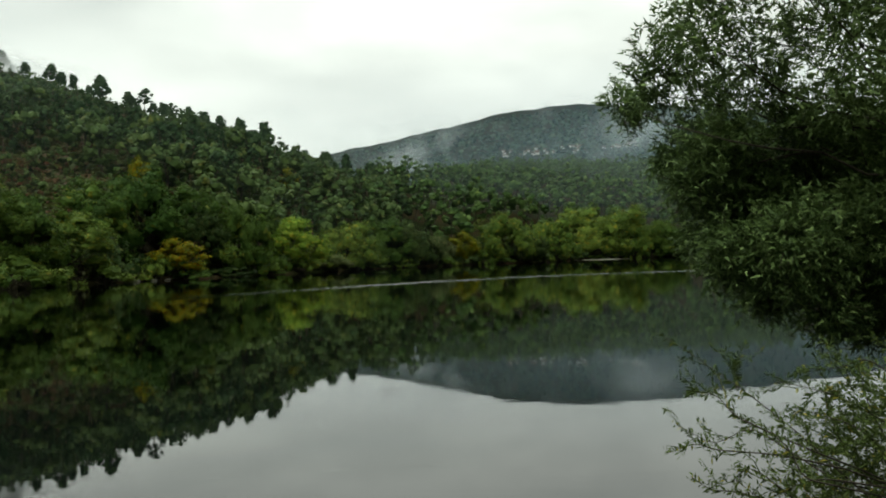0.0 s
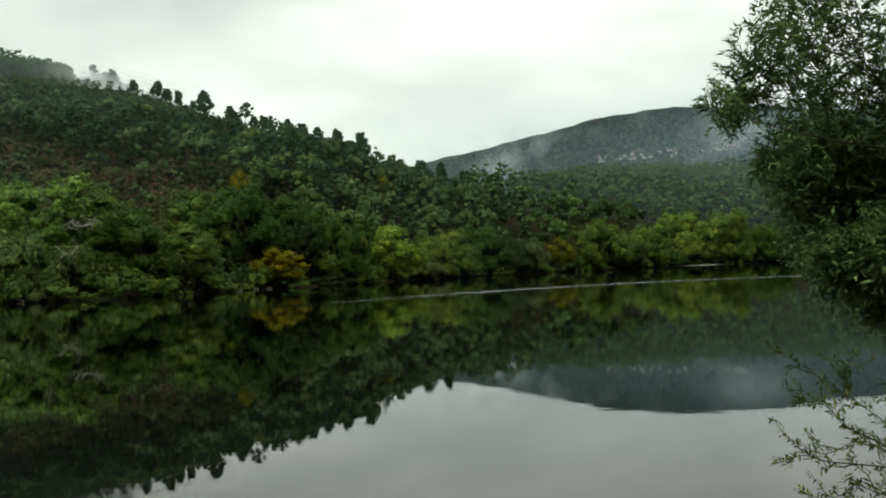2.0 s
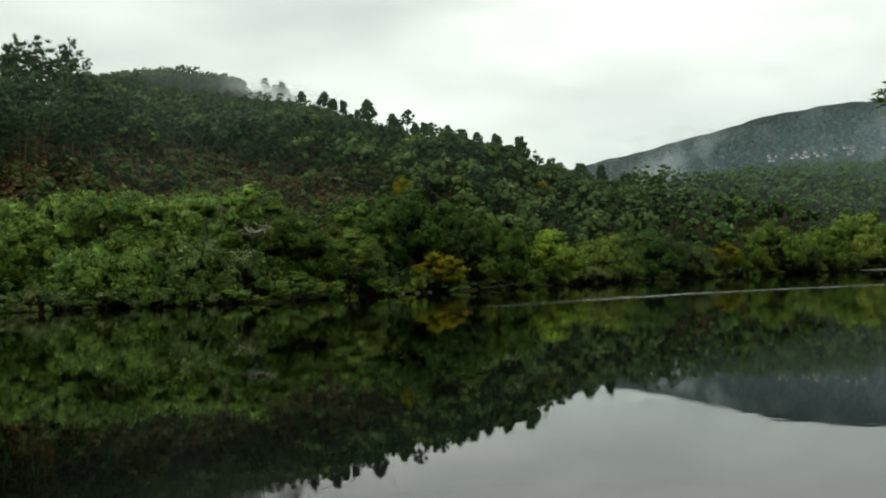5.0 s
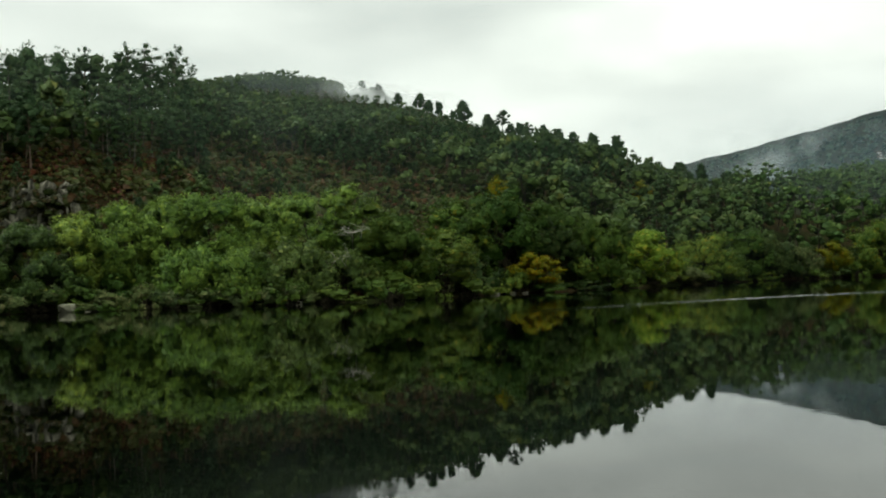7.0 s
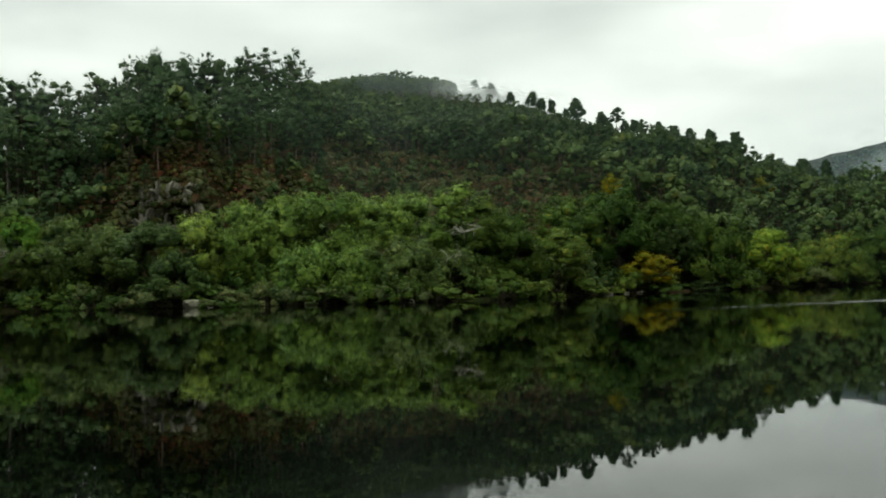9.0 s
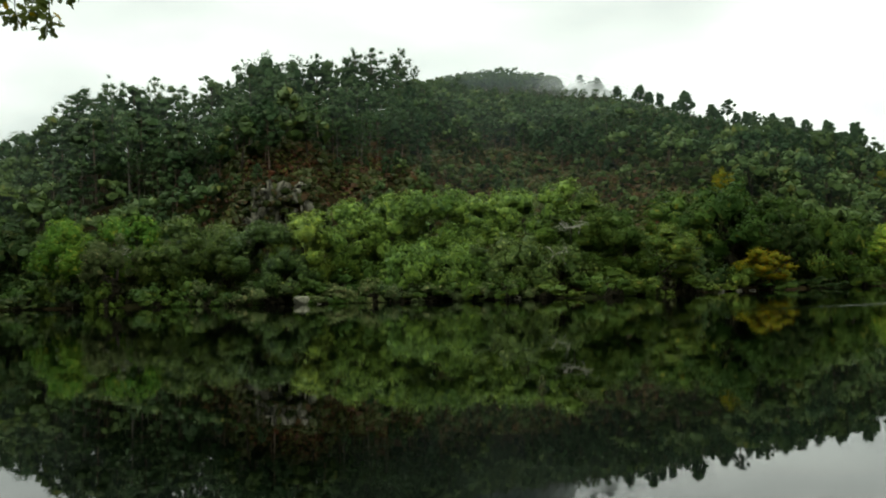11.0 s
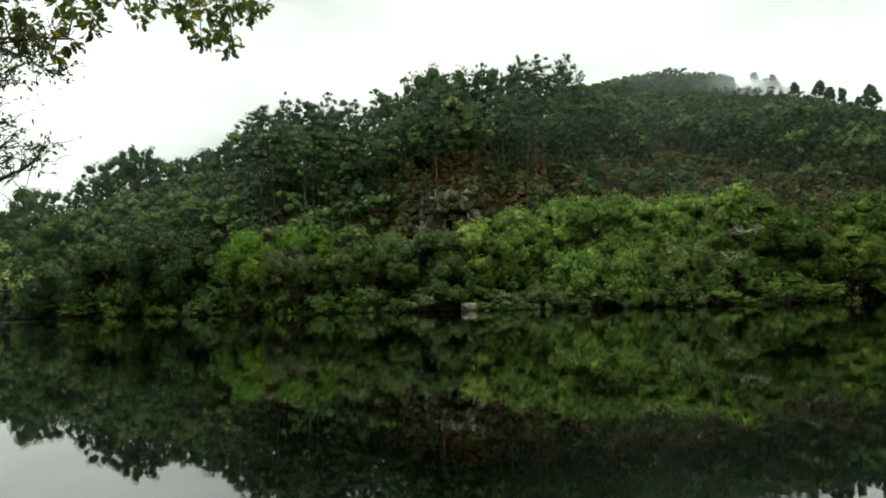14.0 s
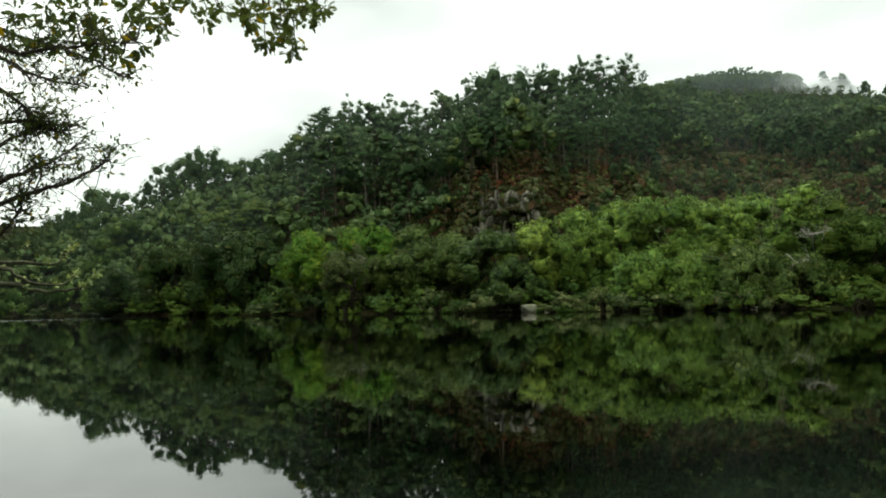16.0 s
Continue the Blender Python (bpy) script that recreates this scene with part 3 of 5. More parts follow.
KINDS = {
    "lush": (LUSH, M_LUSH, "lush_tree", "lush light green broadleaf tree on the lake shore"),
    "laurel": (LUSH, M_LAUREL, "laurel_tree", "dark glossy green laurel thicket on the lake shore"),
    "oak": (BROAD, M_OAK, "oak_tree", "dark green rounded oak on the lake shore"),
    "green": (BROAD, M_GREEN, "alder_tree", "mid green alder leaning over the lake shore"),
    "dull": (WILLOW, M_DULL, "willow_tree", "dull grey-green willow thicket on the lake shore"),
    "yel": (LUSH, M_YEL, "poplar_tree", "bright yellow-green young tree on the lake shore"),
    "pale": (WILLOW, M_PALE, "pale_willow", "pale half-bare willow bush at the waterline"),
    "orange": (BROAD, M_ORANGE, "autumn_bush", "rusty orange autumn bush at the waterline"),
    "bushl": (BUSH, M_PALE, "shore_bush", "rounded pale green bush overhanging the waterline")}
SHORE_TREES = [
    ("dull", 71.4, 40, 23.8, 23.9),  ("dull", 69.4, 55, 26.3, 18.4),  ("oak", 67.9, 25, 14.4, 15.7),  ("dull", 66.4, 4, 9.5, 14.7),
    ("dull", 63.5, 8, 14.2, 18.1),  ("dull", 60.3, 9, 15.5, 18.3),  ("oak", 59.9, 40, 22.4, 21.5),  ("oak", 63.2, 45, 22.6, 19.2),
    ("oak", 65.7, 40, 21.5, 19.9),  ("yel", 56.1, 6, 14.2, 11.1),  ("yel", 52.6, 10, 14.5, 9.9),  ("pale", 53.4, 3, 10.8, 10.3),
    ("laurel", 49.7, 8, 13.6, 12.0),  ("laurel", 47.4, 8, 12.4, 10.1),  ("laurel", 45.0, 7, 12.3, 11.4),  ("lush", 42.3, 9, 13.3, 10.5),
    ("lush", 39.9, 12, 15.1, 12.2),  ("lush", 37.4, 14, 16.3, 12.2),  ("lush", 34.6, 15, 16.7, 13.0),  ("lush", 31.9, 14, 15.4, 11.9),
    ("lush", 28.6, 14, 16.9, 14.2),  ("oak", 26.0, 12, 14.7, 11.7),  ("oak", 24.4, 9, 12.6, 10.8),  ("laurel", 43.7, 4, 8.0, 10.2),
    ("lush", 36.3, 5, 8.9, 11.4),  ("lush", 33.6, 4, 7.8, 11.1),  ("laurel", 30.2, 5, 8.9, 11.0),  ("laurel", 27.8, 6, 8.0, 11.9),
    ("bushl", 48.5, 1, 3.6, 6.5),  ("bushl", 45.1, 1, 3.7, 8.5),  ("bushl", 40.7, 1, 2.7, 6.8),  ("bushl", 38.7, 1, 3.4, 5.9),
    ("bushl", 36.9, 1, 2.5, 5.9),  ("bushl", 35.1, 1, 2.5, 5.8),  ("bushl", 33.0, 0, 1.5, 4.3),  ("bushl", 30.3, 1, 2.7, 6.4),
    ("oak", 24.0, 6, 11.6, 11.4),  ("green", 21.3, 4, 10.0, 9.7),  ("oak", 18.2, 18, 18.6, 19.1),  ("green", 20.2, 16, 15.8, 10.8),
    ("oak", 15.5, 18, 16.1, 13.8),  ("dull", 14.5, 10, 12.7, 9.6),  ("orange", 15.6, 2, 6.6, 8.0),  ("oak", 12.2, 8, 12.9, 15.1),
    ("yel", 8.9, 4, 11.0, 12.0),  ("green", 6.0, 6, 11.1, 14.0),  ("pale", 6.6, 0, 3.5, 7.6),  ("oak", 3.9, 10, 12.7, 15.0),
    ("dull", 1.8, 5, 10.6, 12.6),  ("oak", 5.2, 6, 7.7, 12.6),  ("dull", 2.4, 5, 11.3, 12.5),  ("pale", 0.7, 3, 9.1, 11.4),
    ("orange", -1.3, 2, 9.5, 9.1),  ("green", -3.7, 6, 14.7, 17.1),  ("green", -6.3, 6, 13.9, 18.6),  ("dull", -5.0, 2, 8.0, 12.7),
    ("green", -8.5, 12, 18.9, 27.8),  ("green", -11.0, 10, 18.5, 23.4),  ("oak", -12.8, 8, 13.6, 21.9),  ("dull", -14.1, 3, 4.2, 15.9),  ("orange", 17.6, 36, 22.6, 6.5),  ("orange", 9.2, 60, 26.0, 5.5),
]
rng = np.random.default_rng(5)
for i, (kind, az, off, top, wide) in enumerate(SHORE_TREES):
    pairs, leaf, name, label = KINDS[kind]
    x, y = at(az, shore_at(az) + (off if off > 1.5 else off - 2.2))
    z = max(float(height(x, y)), 0.02)
    if wide > 13.5 and kind != "bushl":
        pairs = BIG
    if (top - z) / wide < 0.86 and kind != "bushl" and wide > 10:
        pairs = LOW
    tree(name, pairs[i % len(pairs)], (x, y, z), max(top - z, 1.5), wide * 1.12, rng.uniform(0, 6.3), leaf, label, "tree" if kind != "bushl" else "bush", "trees along the far shore")

fill = np.random.default_rng(77)
az = -24.0
while az < 77:
    s_ = shore_at(az)
    wide = fill.uniform(5.5, 8.5)
    for off, lo, hi in ((-1.6, 1.4, 4.0), (1.8, 2.2, 4.4), (6.0, 4.0, 7.0)):
        if off < 0 and not 30 < az < 49 and fill.uniform() < 0.2 or off == 1.8 and (19 < az < 49 or fill.uniform() < 0.3):
            continue
        # mostly dark leaf kinds, their colour standing in for shade along the waterline
        kind = ("laurel" if 30 < az < 49 and off < 0 else "oak", "oak" if 28 < az < 47 else "dull", "oak", "green" if az < 20 else "oak")[int(fill.integers(4))]
        x, y = at(az + fill.uniform(-0.7, 0.7) * 100 / s_, s_ + off + fill.uniform(-0.5, 1.5))
        z = max(float(height(x, y)), 0.02)
        tree("shore_bush", BUSH[int(fill.integers(3))], (x, y, z), fill.uniform(lo, hi), wide * (1 if off < 3 else 1.3), fill.uniform(0, 6.3), KINDS[kind][1], {"laurel": "dark glossy green", "oak": "dark green", "dull": "grey-green", "green": "mid green"}[kind] + " bush filling the edge of the lake shore", "bush", "bushes along the far shore")
    az += math.degrees(wide * 0.85 / s_)

# ---- crest trees that stand against the sky ----
PINES = library(pine, (41, 42, 43, 44), M_PINEBARK, M_PINE, h=13, w=6.5, tiers=28, per=30, size=0.2, bare=0.42)
ROUND = library(pine, (45, 46, 47, 48), M_PINEBARK, M_PINE, h=11, w=7.5, tiers=36, per=34, size=0.19, bare=0.26, puff=1.3)
CONES = library(pine, (51, 52), M_PINEBARK, M_PINE, h=13, w=5.6, tiers=26, per=30, size=0.22, bare=0.2, cone=True)
EUCS = library(eucalyptus, (61, 62, 63, 64), M_EUCBARK, M_EUC, h=22, w=11, tufts=66, per=42, size=0.2)
DOME = library(broadleaf, (65, 66), M_BARK, M_EUC, h=14, w=12, lobes=22, per=14, size=0.22, base=0.12, subs=9, wide=0.4)
CREST_PINES = [
    (25.7, 12.31), (24.7, 12.12), (23.6, 10.85), (22.3, 11.55), (21.1, 11.00), (19.6, 11.04), (18.2, 10.04), (17.3, 10.33),
    (16.2, 9.37), (14.8, 9.37), (14.0, 9.09), (13.1, 8.90), (11.9, 8.73), (10.5, 8.51), (8.2, 6.72), (6.9, 6.74), (5.7, 6.56), (4.3, 5.96), (3.7, 6.00)]
CREST_EUCS = [
    (72.4, 3.7), (70.6, 4.7), (69.4, 5.6), (68.2, 6.9), (67.2, 6.7), (65.6, 6.2), (64.4, 8.2), (63.2, 8.67), (62.2, 9.27), (61.0, 8.61), (59.7, 8.45), (58.5, 9.19), (57.4, 9.09), (56.3, 9.11),
    (55.3, 11.40), (53.5, 12.15), (51.2, 12.23), (49.9, 11.89), (48.2, 12.49), (46.3, 13.35), (44.2, 13.73), (43.0, 13.3), (41.5, 13.76), (39.4, 14.13), (38.3, 14.04), (36.8, 14.01), (35.8, 13.12)]
for i, (az, el) in enumerate(CREST_PINES):
    d = float(np.interp(az, AZ_C, CREST)) - 4
    x, y = at(az, d)
    z = float(height(x, y))
    tall = max(2 + d * math.tan(radians(el)) - z, 6)
    tree("pine_tree", ROUND[i % 4] if i % 7 else PINES[i % 4], (x, y, z), tall, min(max(0.68 * tall, 5.6), 8.0) * (1.0 + 0.2 * math.sin(i * 2.7)), i * 1.7, None, "dark round-topped pine on the hill crest", "tree", "pines on the hill")
for i, (az, el) in enumerate(CREST_PINES):
    a = az + (0.62 if i % 3 else -0.55)
    d = float(np.interp(a, AZ_C, CREST)) + 7 + 5 * math.sin(i * 1.3)
    x, y = at(a, d)
    z = float(height(x, y))
    tall = max(2 + d * math.tan(radians(el - 0.35 - 0.4 * abs(math.sin(i * 2.2)))) - z, 6)
    tree("pine_tree", ROUND[(i + 2) % 4], (x, y, z), tall, min(max(0.7 * tall, 5.0), 7.5), i * 2.9, None, "dark round-topped pine on the hill crest", "tree", "pines on the hill")
for i, (az, el) in enumerate(CREST_EUCS):
    d = float(np.interp(az, AZ_C, CREST)) - 6
    x, y = at(az, d)
    z = float(height(x, y))
    tall = max(2 + d * math.tan(radians(el)) - z, 8) * (1.09 if az < 56 else 1.03)
    if az > 56 or az == 44.2:
        tree("crest_oak", DOME[i % 2], (x, y, z - 0.3), tall, 15 if az == 44.2 else min(0.95 * tall, 11), i * 2.1, M_EUC, "dark round-headed tree on the hill crest", "tree", "trees on the crest")
    else:
        tree("eucalyptus_tree", EUCS[i % 4], (x, y, z - 0.3), tall, min(0.56 * tall, 10.5) * (0.85 + 0.25 * math.sin(i * 1.9)), i * 2.1, None, "tall dark eucalyptus with open tufted crown", "tree", "eucalyptus wood on the crest")

# ---- wood on the slope ----
def slope_sites(seed, a0, a1, gap, f0, f1, tries=60000):
    """Scattered tree sites between two bearings, from f0 to f1 of the way up from the shore."""
    rng = np.random.default_rng(seed)
    out, az = [], a0
    cells = {}
    for _ in range(tries):
        az = rng.uniform(a0, a1)
        s_, c_ = shore_at(az), float(np.interp(az, AZ_C, CREST))
        d = math.sqrt(rng.uniform((s_ + 8) ** 2, (c_ + (45 if 33 < az < 55 else 6)) ** 2))
        f = (d - s_) / (c_ - s_)
        x, y = at(az, d)
        key = (int(x // gap), int(y // gap))
        if not f0 < f < f1 or key in cells:
            continue
        near = [cells[k] for k in ((key[0] + i, key[1] + j) for i in (-1, 0, 1) for j in (-1, 0, 1)) if k in cells]
        if any((x - q[0]) ** 2 + (y - q[1]) ** 2 < (gap * 0.8) ** 2 for q in near):
            continue
        cells[key] = (x, y)
        out.append((x, y, az, d, f))
    return out


rng = np.random.default_rng(9)
FAR_PINE = [pine(s, 12, 6.5, 14, 11, 0.3, 0.34, False, 0.95) for s in (71, 72, 73)] + [pine(74, 12, 6, 14, 11, 0.3, 0.2, True, 0.85)]
FAR_OAK = [broadleaf(s, 9, 8, 15, 12, 0.28, 0.05, 0.95, False) for s in (81, 82)]
FAR_EUC = [eucalyptus(s, 20, 10, 28, 13, 0.4) for s in (91, 92, 93)]
stuff = {"pine": [], "oak": [], "euc": []}
# how far up the slope the open heath reaches, and the wooded knoll behind it
AZ_H = [13, 15, 18, 21, 24, 28, 33, 38, 42, 46, 48, 50]
EL_H = [-5, 2.5, 4.6, 5.8, 6.8, 7.2, 7.7, 7.2, 7.0, 7.0, 4.0, -5]
knoll = np.random.default_rng(44)
for az in np.arange(27.0, 37.0, 0.026):
    back = knoll.uniform(-30 if az < 29 else -44, 2)
    d = float(np.interp(az, AZ_C, CREST)) + back
    x, y = at(az, d)
    z = float(height(x, y))
    top = np.interp(az, [24, 26, 28, 31, 33, 35, 37], [11.4, 12.0, 12.55, 12.75, 12.72, 12.4, 11.8]) + knoll.uniform(-0.25, 0.05)
    tall = min(max(2 + d * math.tan(radians(top)) - z, 3.0), 11) if back > -9 else knoll.uniform(4.0, 7.5)
    stuff["pine" if knoll.uniform() < 0.2 else "oak"].append((x, y, z - 0.3, tall, knoll.uniform(0, 6.3)))
STAND = sorted(CREST_EUCS)
for az in np.arange(35.8, 72, 0.42):
    for back, low, high in ((-32, 1.6, 3.6), (-19, 0.5, 2.2), (-5, 0.2, 1.5), (6, 0.4, 2.0)):
        a = az + knoll.uniform(-0.25, 0.25)
        d = float(np.interp(a, AZ_C, CREST)) + back + knoll.uniform(-5, 5)
        x, y = at(a, d)
        z = float(height(x, y))
        top = float(np.interp(a, [q[0] for q in STAND], [q[1] for q in STAND])) - knoll.uniform(low, high) * (1 if a < 57 else 0.7)
        tall = 2 + d * math.tan(radians(top)) - z
        if tall > 4 and (a < 57 or back != -32):
            stuff["euc" if knoll.uniform() < 0.65 and tall > 8 else "pine"].append((x, y, z - 0.3, min(tall, 19), knoll.uniform(0, 6.3)))
singles = 0
for x, y, az, d, f in sorted(slope_sites(3, 2.5, 76, 5.0, 0.12, 1.08), key=lambda q: q[3]):
    z = float(height(x, y))
    open_heath = math.degrees(math.atan2(z - 2, d)) < np.interp(az, AZ_H, EL_H) + 0.9 * float(lumps(x, y, 14))
    if open_heath and rng.uniform() < (0.42 if az < 30 else 0.5) or (41.3 < az < 46.8 and d < 153):
        continue
    tall = rng.uniform(7, 12.5) * (0.45 if open_heath else 1)
    if 36.5 < az < 54.8 and f > 0.5:
        kind, tall = "euc", rng.uniform(10, 15) if f < 0.75 else rng.uniform(6, 10.5)
    elif f < 0.35 or (az > 56 and f < 0.7) or (az < 12 and rng.uniform() < 0.4):
        kind = "oak" if rng.uniform() < 0.7 else "pine"
    else:
        kind = "pine" if rng.uniform() < 0.82 else "oak"
    if az < 46 or f < 0.6:
        tall = min(tall, 11)
    if 24 < az < 37 and f > 0.5:
        front = np.interp(az, [24, 28, 32, 35, 37], [10.9, 11.5, 12.0, 12.3, 12.6]) - rng.uniform(0, 0.7)
        if d > 425:
            continue
        tall = max(min(rng.uniform(8, 13), 2 + d * math.tan(radians(front)) - z), 4.0)
    if az > 57 and f > 0.6:
        tall *= 0.62
    if f > 1.0 and az < 37:
        continue
    if az < 24:
        cap = float(np.interp(az, AZ_C, CREST_EL)) + (rng.uniform(0.6, 1.5) if az < 16 else rng.uniform(0.0, 0.6))
        tall = max(min(tall, 2 + d * math.tan(radians(cap)) - z), 2.6)
    if kind == "pine" and singles < 150 and 10 < az < 50:
        singles += 1
        tree("pine_tree", PINES[singles % 4] if singles % 4 else CONES[singles % 2], (x, y, z - 0.2), tall, tall * 0.52, rng.uniform(0, 6), None, "dark pine with a bare trunk on the slope", "tree", "pines on the hill")
    else:
        stuff[kind].append((x, y, z - 0.3, tall, rng.uniform(0, 6.3)))


def planted(sites, shapes, nominal):
    """All trees of a wood as arrays: wood and crowns, with their facings."""
    made, mi = [], []
    for k, (x, y, z, tall, turn) in enumerate(sites):
        s, c, q = tall / nominal, math.cos(turn), math.sin(turn)
        for which, (v, f, *n) in enumerate(shapes[k % len(shapes)]):
            n = n[0] if n else unit(v * (1, 1, 0) + (1e-4, 0, 0))
            made.append((np.stack([x + s * (v[:, 0] * c - v[:, 1] * q), y + s * (v[:, 0] * q + v[:, 1] * c), z + v[:, 2] * s], 1), f,
                         np.stack([n[:, 0] * c - n[:, 1] * q, n[:, 0] * q + n[:, 1] * c, n[:, 2]], 1)))
            mi.append(np.full(len(f), which))
    return (*joined(made), np.concatenate(mi))


for kind, shapes, nominal, mats, name, label in (
        ("pine", FAR_PINE, 12, [M_PINEBARK, M_PINE], "pine_wood", "dense dark pine wood on the hillside"),
        ("oak", FAR_OAK, 9, [M_BARK, M_SCRUB], "oak_scrub", "low green oak scrub on the hillside"),
        ("euc", FAR_EUC, 20, [M_EUCBARK, M_EUC], "eucalyptus_wood", "tall dark eucalyptus wood below the crest")):
    if stuff[kind]:
        v, f, n, mi = planted(stuff[kind], shapes, nominal)
        tagged(new(name, mesh_of(name, v, f, mats, mi, soft=n)), label, "wood", kind="stuff")


# heath and bracken between the trees
def scrub(name, sites, tufts, size, high, mat, label):
    rng = np.random.default_rng(len(sites))
    p = np.array([(x, y, float(z)) for x, y, z in sites])
    r = rng.uniform(0.5, 1.25, len(p)) * high
    v, f, n = clumps(rng, p + np.stack([0 * r, 0 * r, 0.35 * r], 1), r, np.tile((0.0, 0.0, 1.0), (len(p), 1)), tufts, size, 0.75, 0.4, fill=0.85)
    tagged(new(name, mesh_of(name, v, f, [mat], soft=n)), label, "undergrowth", kind="stuff")


heath, bracken = [], []
for x, y, az, d, f in slope_sites(7, 11, 51, 1.7, 0.02, 0.7, 130000) + slope_sites(8, 4, 76, 3.5, 0.05, 0.98, 20000) + slope_sites(12, 38, 50, 1.25, 0.16, 0.75, 30000):
    if 12 < az < 50 or rng.uniform() < 0.6:
        z = height(x, y)
        rust = lumps(x, y, 8) + 0.5 * lumps(x, y, 2.5) > 0.1 and f > 0.1
        (bracken if rust else heath).append((x, y, z))
scrub("heath_undergrowth", heath, 13, 0.2, 1.2, M_HEATH, "dark olive heath and gorse on the open slope")
scrub("bracken_undergrowth", bracken, 12, 0.2, 0.6, M_BRACKEN, "rust brown autumn bracken on the open slope")

# far wood over the foothill at the lake's end, and on the mountain
rng = np.random.default_rng(17)
sites = []
for x, y, az, d, f in slope_sites(23, -20, 4, 9.3, 0.02, 1.02):
    sites.append((x, y, float(height(x, y)) - 0.4, rng.uniform(8, 13), rng.uniform(0, 6)))
FOOT = [broadleaf(s, 11, 9.0, 8, 4, 0.5, 0.1, 1.4, False) for s in (101, 102, 103)] + [pine(s, 12, 6.5, 7, 4, 0.5, 0.3, s == 104) for s in (104, 105, 106)]
v, f, n, mi = planted(sites, FOOT, 11)
tagged(new("foothill_wood", mesh_of("foothill_wood", v, f, [M_BARK, M_FARWOOD], mi, soft=n)), "mixed dark green wood on the foothill behind the lake", "wood", kind="stuff")
az = rng.uniform(-27, 12, 14000)
d = rng.uniform(1000, 2240, 14000)
mx, my = -d * np.sin(np.radians(az)), d * np.cos(np.radians(az))
p = np.stack([mx, my, height(mx, my)], 1)
p = np.repeat(p, 5, 0)
q = unit(rng.normal(size=p.shape) + (0, 0, 0.6))
v, f = sprays(rng, p + q * (4, 4, 4.5), q, 4.0)
tagged(new("mountain_wood", mesh_of("mountain_wood", v, f, [M_MOUNT], soft=unit(q * 0.5 + (0, 0, 0.7)).repeat(3, 0))), "bluish distant wood over the long mountain", "wood", kind="stuff")


# ---- mist banks and tinted haze sheets ----
def mist(name, az0, az1, el0, el1, dist, mat, label):
    n, k = 24, 8
    v, uv = [], []
    for i in range(n + 1):
        for j in range(k + 1):
            u, w = i / n, j / k
            az, e0, e1 = az0 + (az1 - az0) * u, el0[0] + (el0[1] - el0[0]) * u, el1[0] + (el1[1] - el1[0]) * u
            v.append(spot(az, e0 + (e1 - e0) * w, dist + 0.02 * dist * math.sin(u * 7 + w * 3)))
            uv.append((u, w))
    f = [(i * (k + 1) + j, (i + 1) * (k + 1) + j, (i + 1) * (k + 1) + j + 1, i * (k + 1) + j + 1) for i in range(n) for j in range(k)]
    me = mesh_of(name, v, f, [mat], flat=False)
    layer = me.uv_layers.new(name="UVMap")
    for loop in me.loops:
        layer.data[loop.index].uv = uv[loop.vertex_index]
    return tagged(new(name, me), label, "mist", kind="stuff")


M_MIST = mist_material("mist", 0.8, 0.024, 0.30, 0.72, (0.90, 0.92, 0.93))
# blue veil of distance over the mountain, painted by a tinted sheet
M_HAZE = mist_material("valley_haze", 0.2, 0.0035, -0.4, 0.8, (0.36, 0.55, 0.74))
M_WISP = mist_material("cloud_wisp", 0.6, 0.0055, 0.48, 0.85, (0.88, 0.94, 0.98))
# the same distance veil, paler, put into sheets before the foothill
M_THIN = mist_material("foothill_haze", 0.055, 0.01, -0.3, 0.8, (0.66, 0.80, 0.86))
# knoll and slope: tinted sheets that paint haze and lift the dark tones
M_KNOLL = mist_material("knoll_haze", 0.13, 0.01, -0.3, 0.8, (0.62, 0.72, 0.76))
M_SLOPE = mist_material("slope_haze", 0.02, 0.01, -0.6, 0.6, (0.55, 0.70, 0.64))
M_FLANK = mist_material("flank_cloud", 1.0, 0.008, 0.42, 0.8, (0.90, 0.95, 0.98))
mist("hill_mist", 18.5, 29.5, (8.4, 10.2), (11.6, 12.8), 398, M_MIST, "white mist drifting over the hill crest")
mist("hill_mist", 21.0, 28.5, (9.4, 10.2), (11.4, 12.8), 412, M_MIST, "white mist drifting over the hill crest")
mist("knoll_haze", 18.0, 43.0, (8.6, 8.6), (14.6, 14.6), 424, M_KNOLL, "thin grey sheet painting haze before the wooded knoll")
mist("slope_haze", -2, 92, (-4, -4), (20, 20), 186, M_SLOPE, "faint tinted sheet painting haze along the wooded slope")
mist("slope_haze", -6, 70, (-4, -4), (22, 22), 270, M_SLOPE, "faint tinted sheet painting haze along the wooded slope")
mist("valley_haze", -45, 16, (1.0, 1.0), (12.0, 12.0), 1150, M_HAZE, "bluish tinted sheet painting distance haze before the mountain")
mist("foothill_haze", -34, 12, (-1.0, -1.0), (8.5, 8.5), 352, M_THIN, "faint tinted sheet painting haze before the wood at the lake end")
mist("foothill_haze", -34, 10, (-1.0, -1.0), (9.5, 9.5), 540, M_THIN, "faint tinted sheet painting haze before the wood at the lake end")
mist("cloud_wisp", -4.5, 5.5, (5.0, 5.0), (8.2, 8.2), 1300, M_FLANK, "torn wisps of low cloud on the mountain flank")
mist("cloud_wisp", -22, 12, (5.0, 5.0), (9.6, 9.6), 1450, M_WISP, "torn wisps of low cloud on the mountain flank")


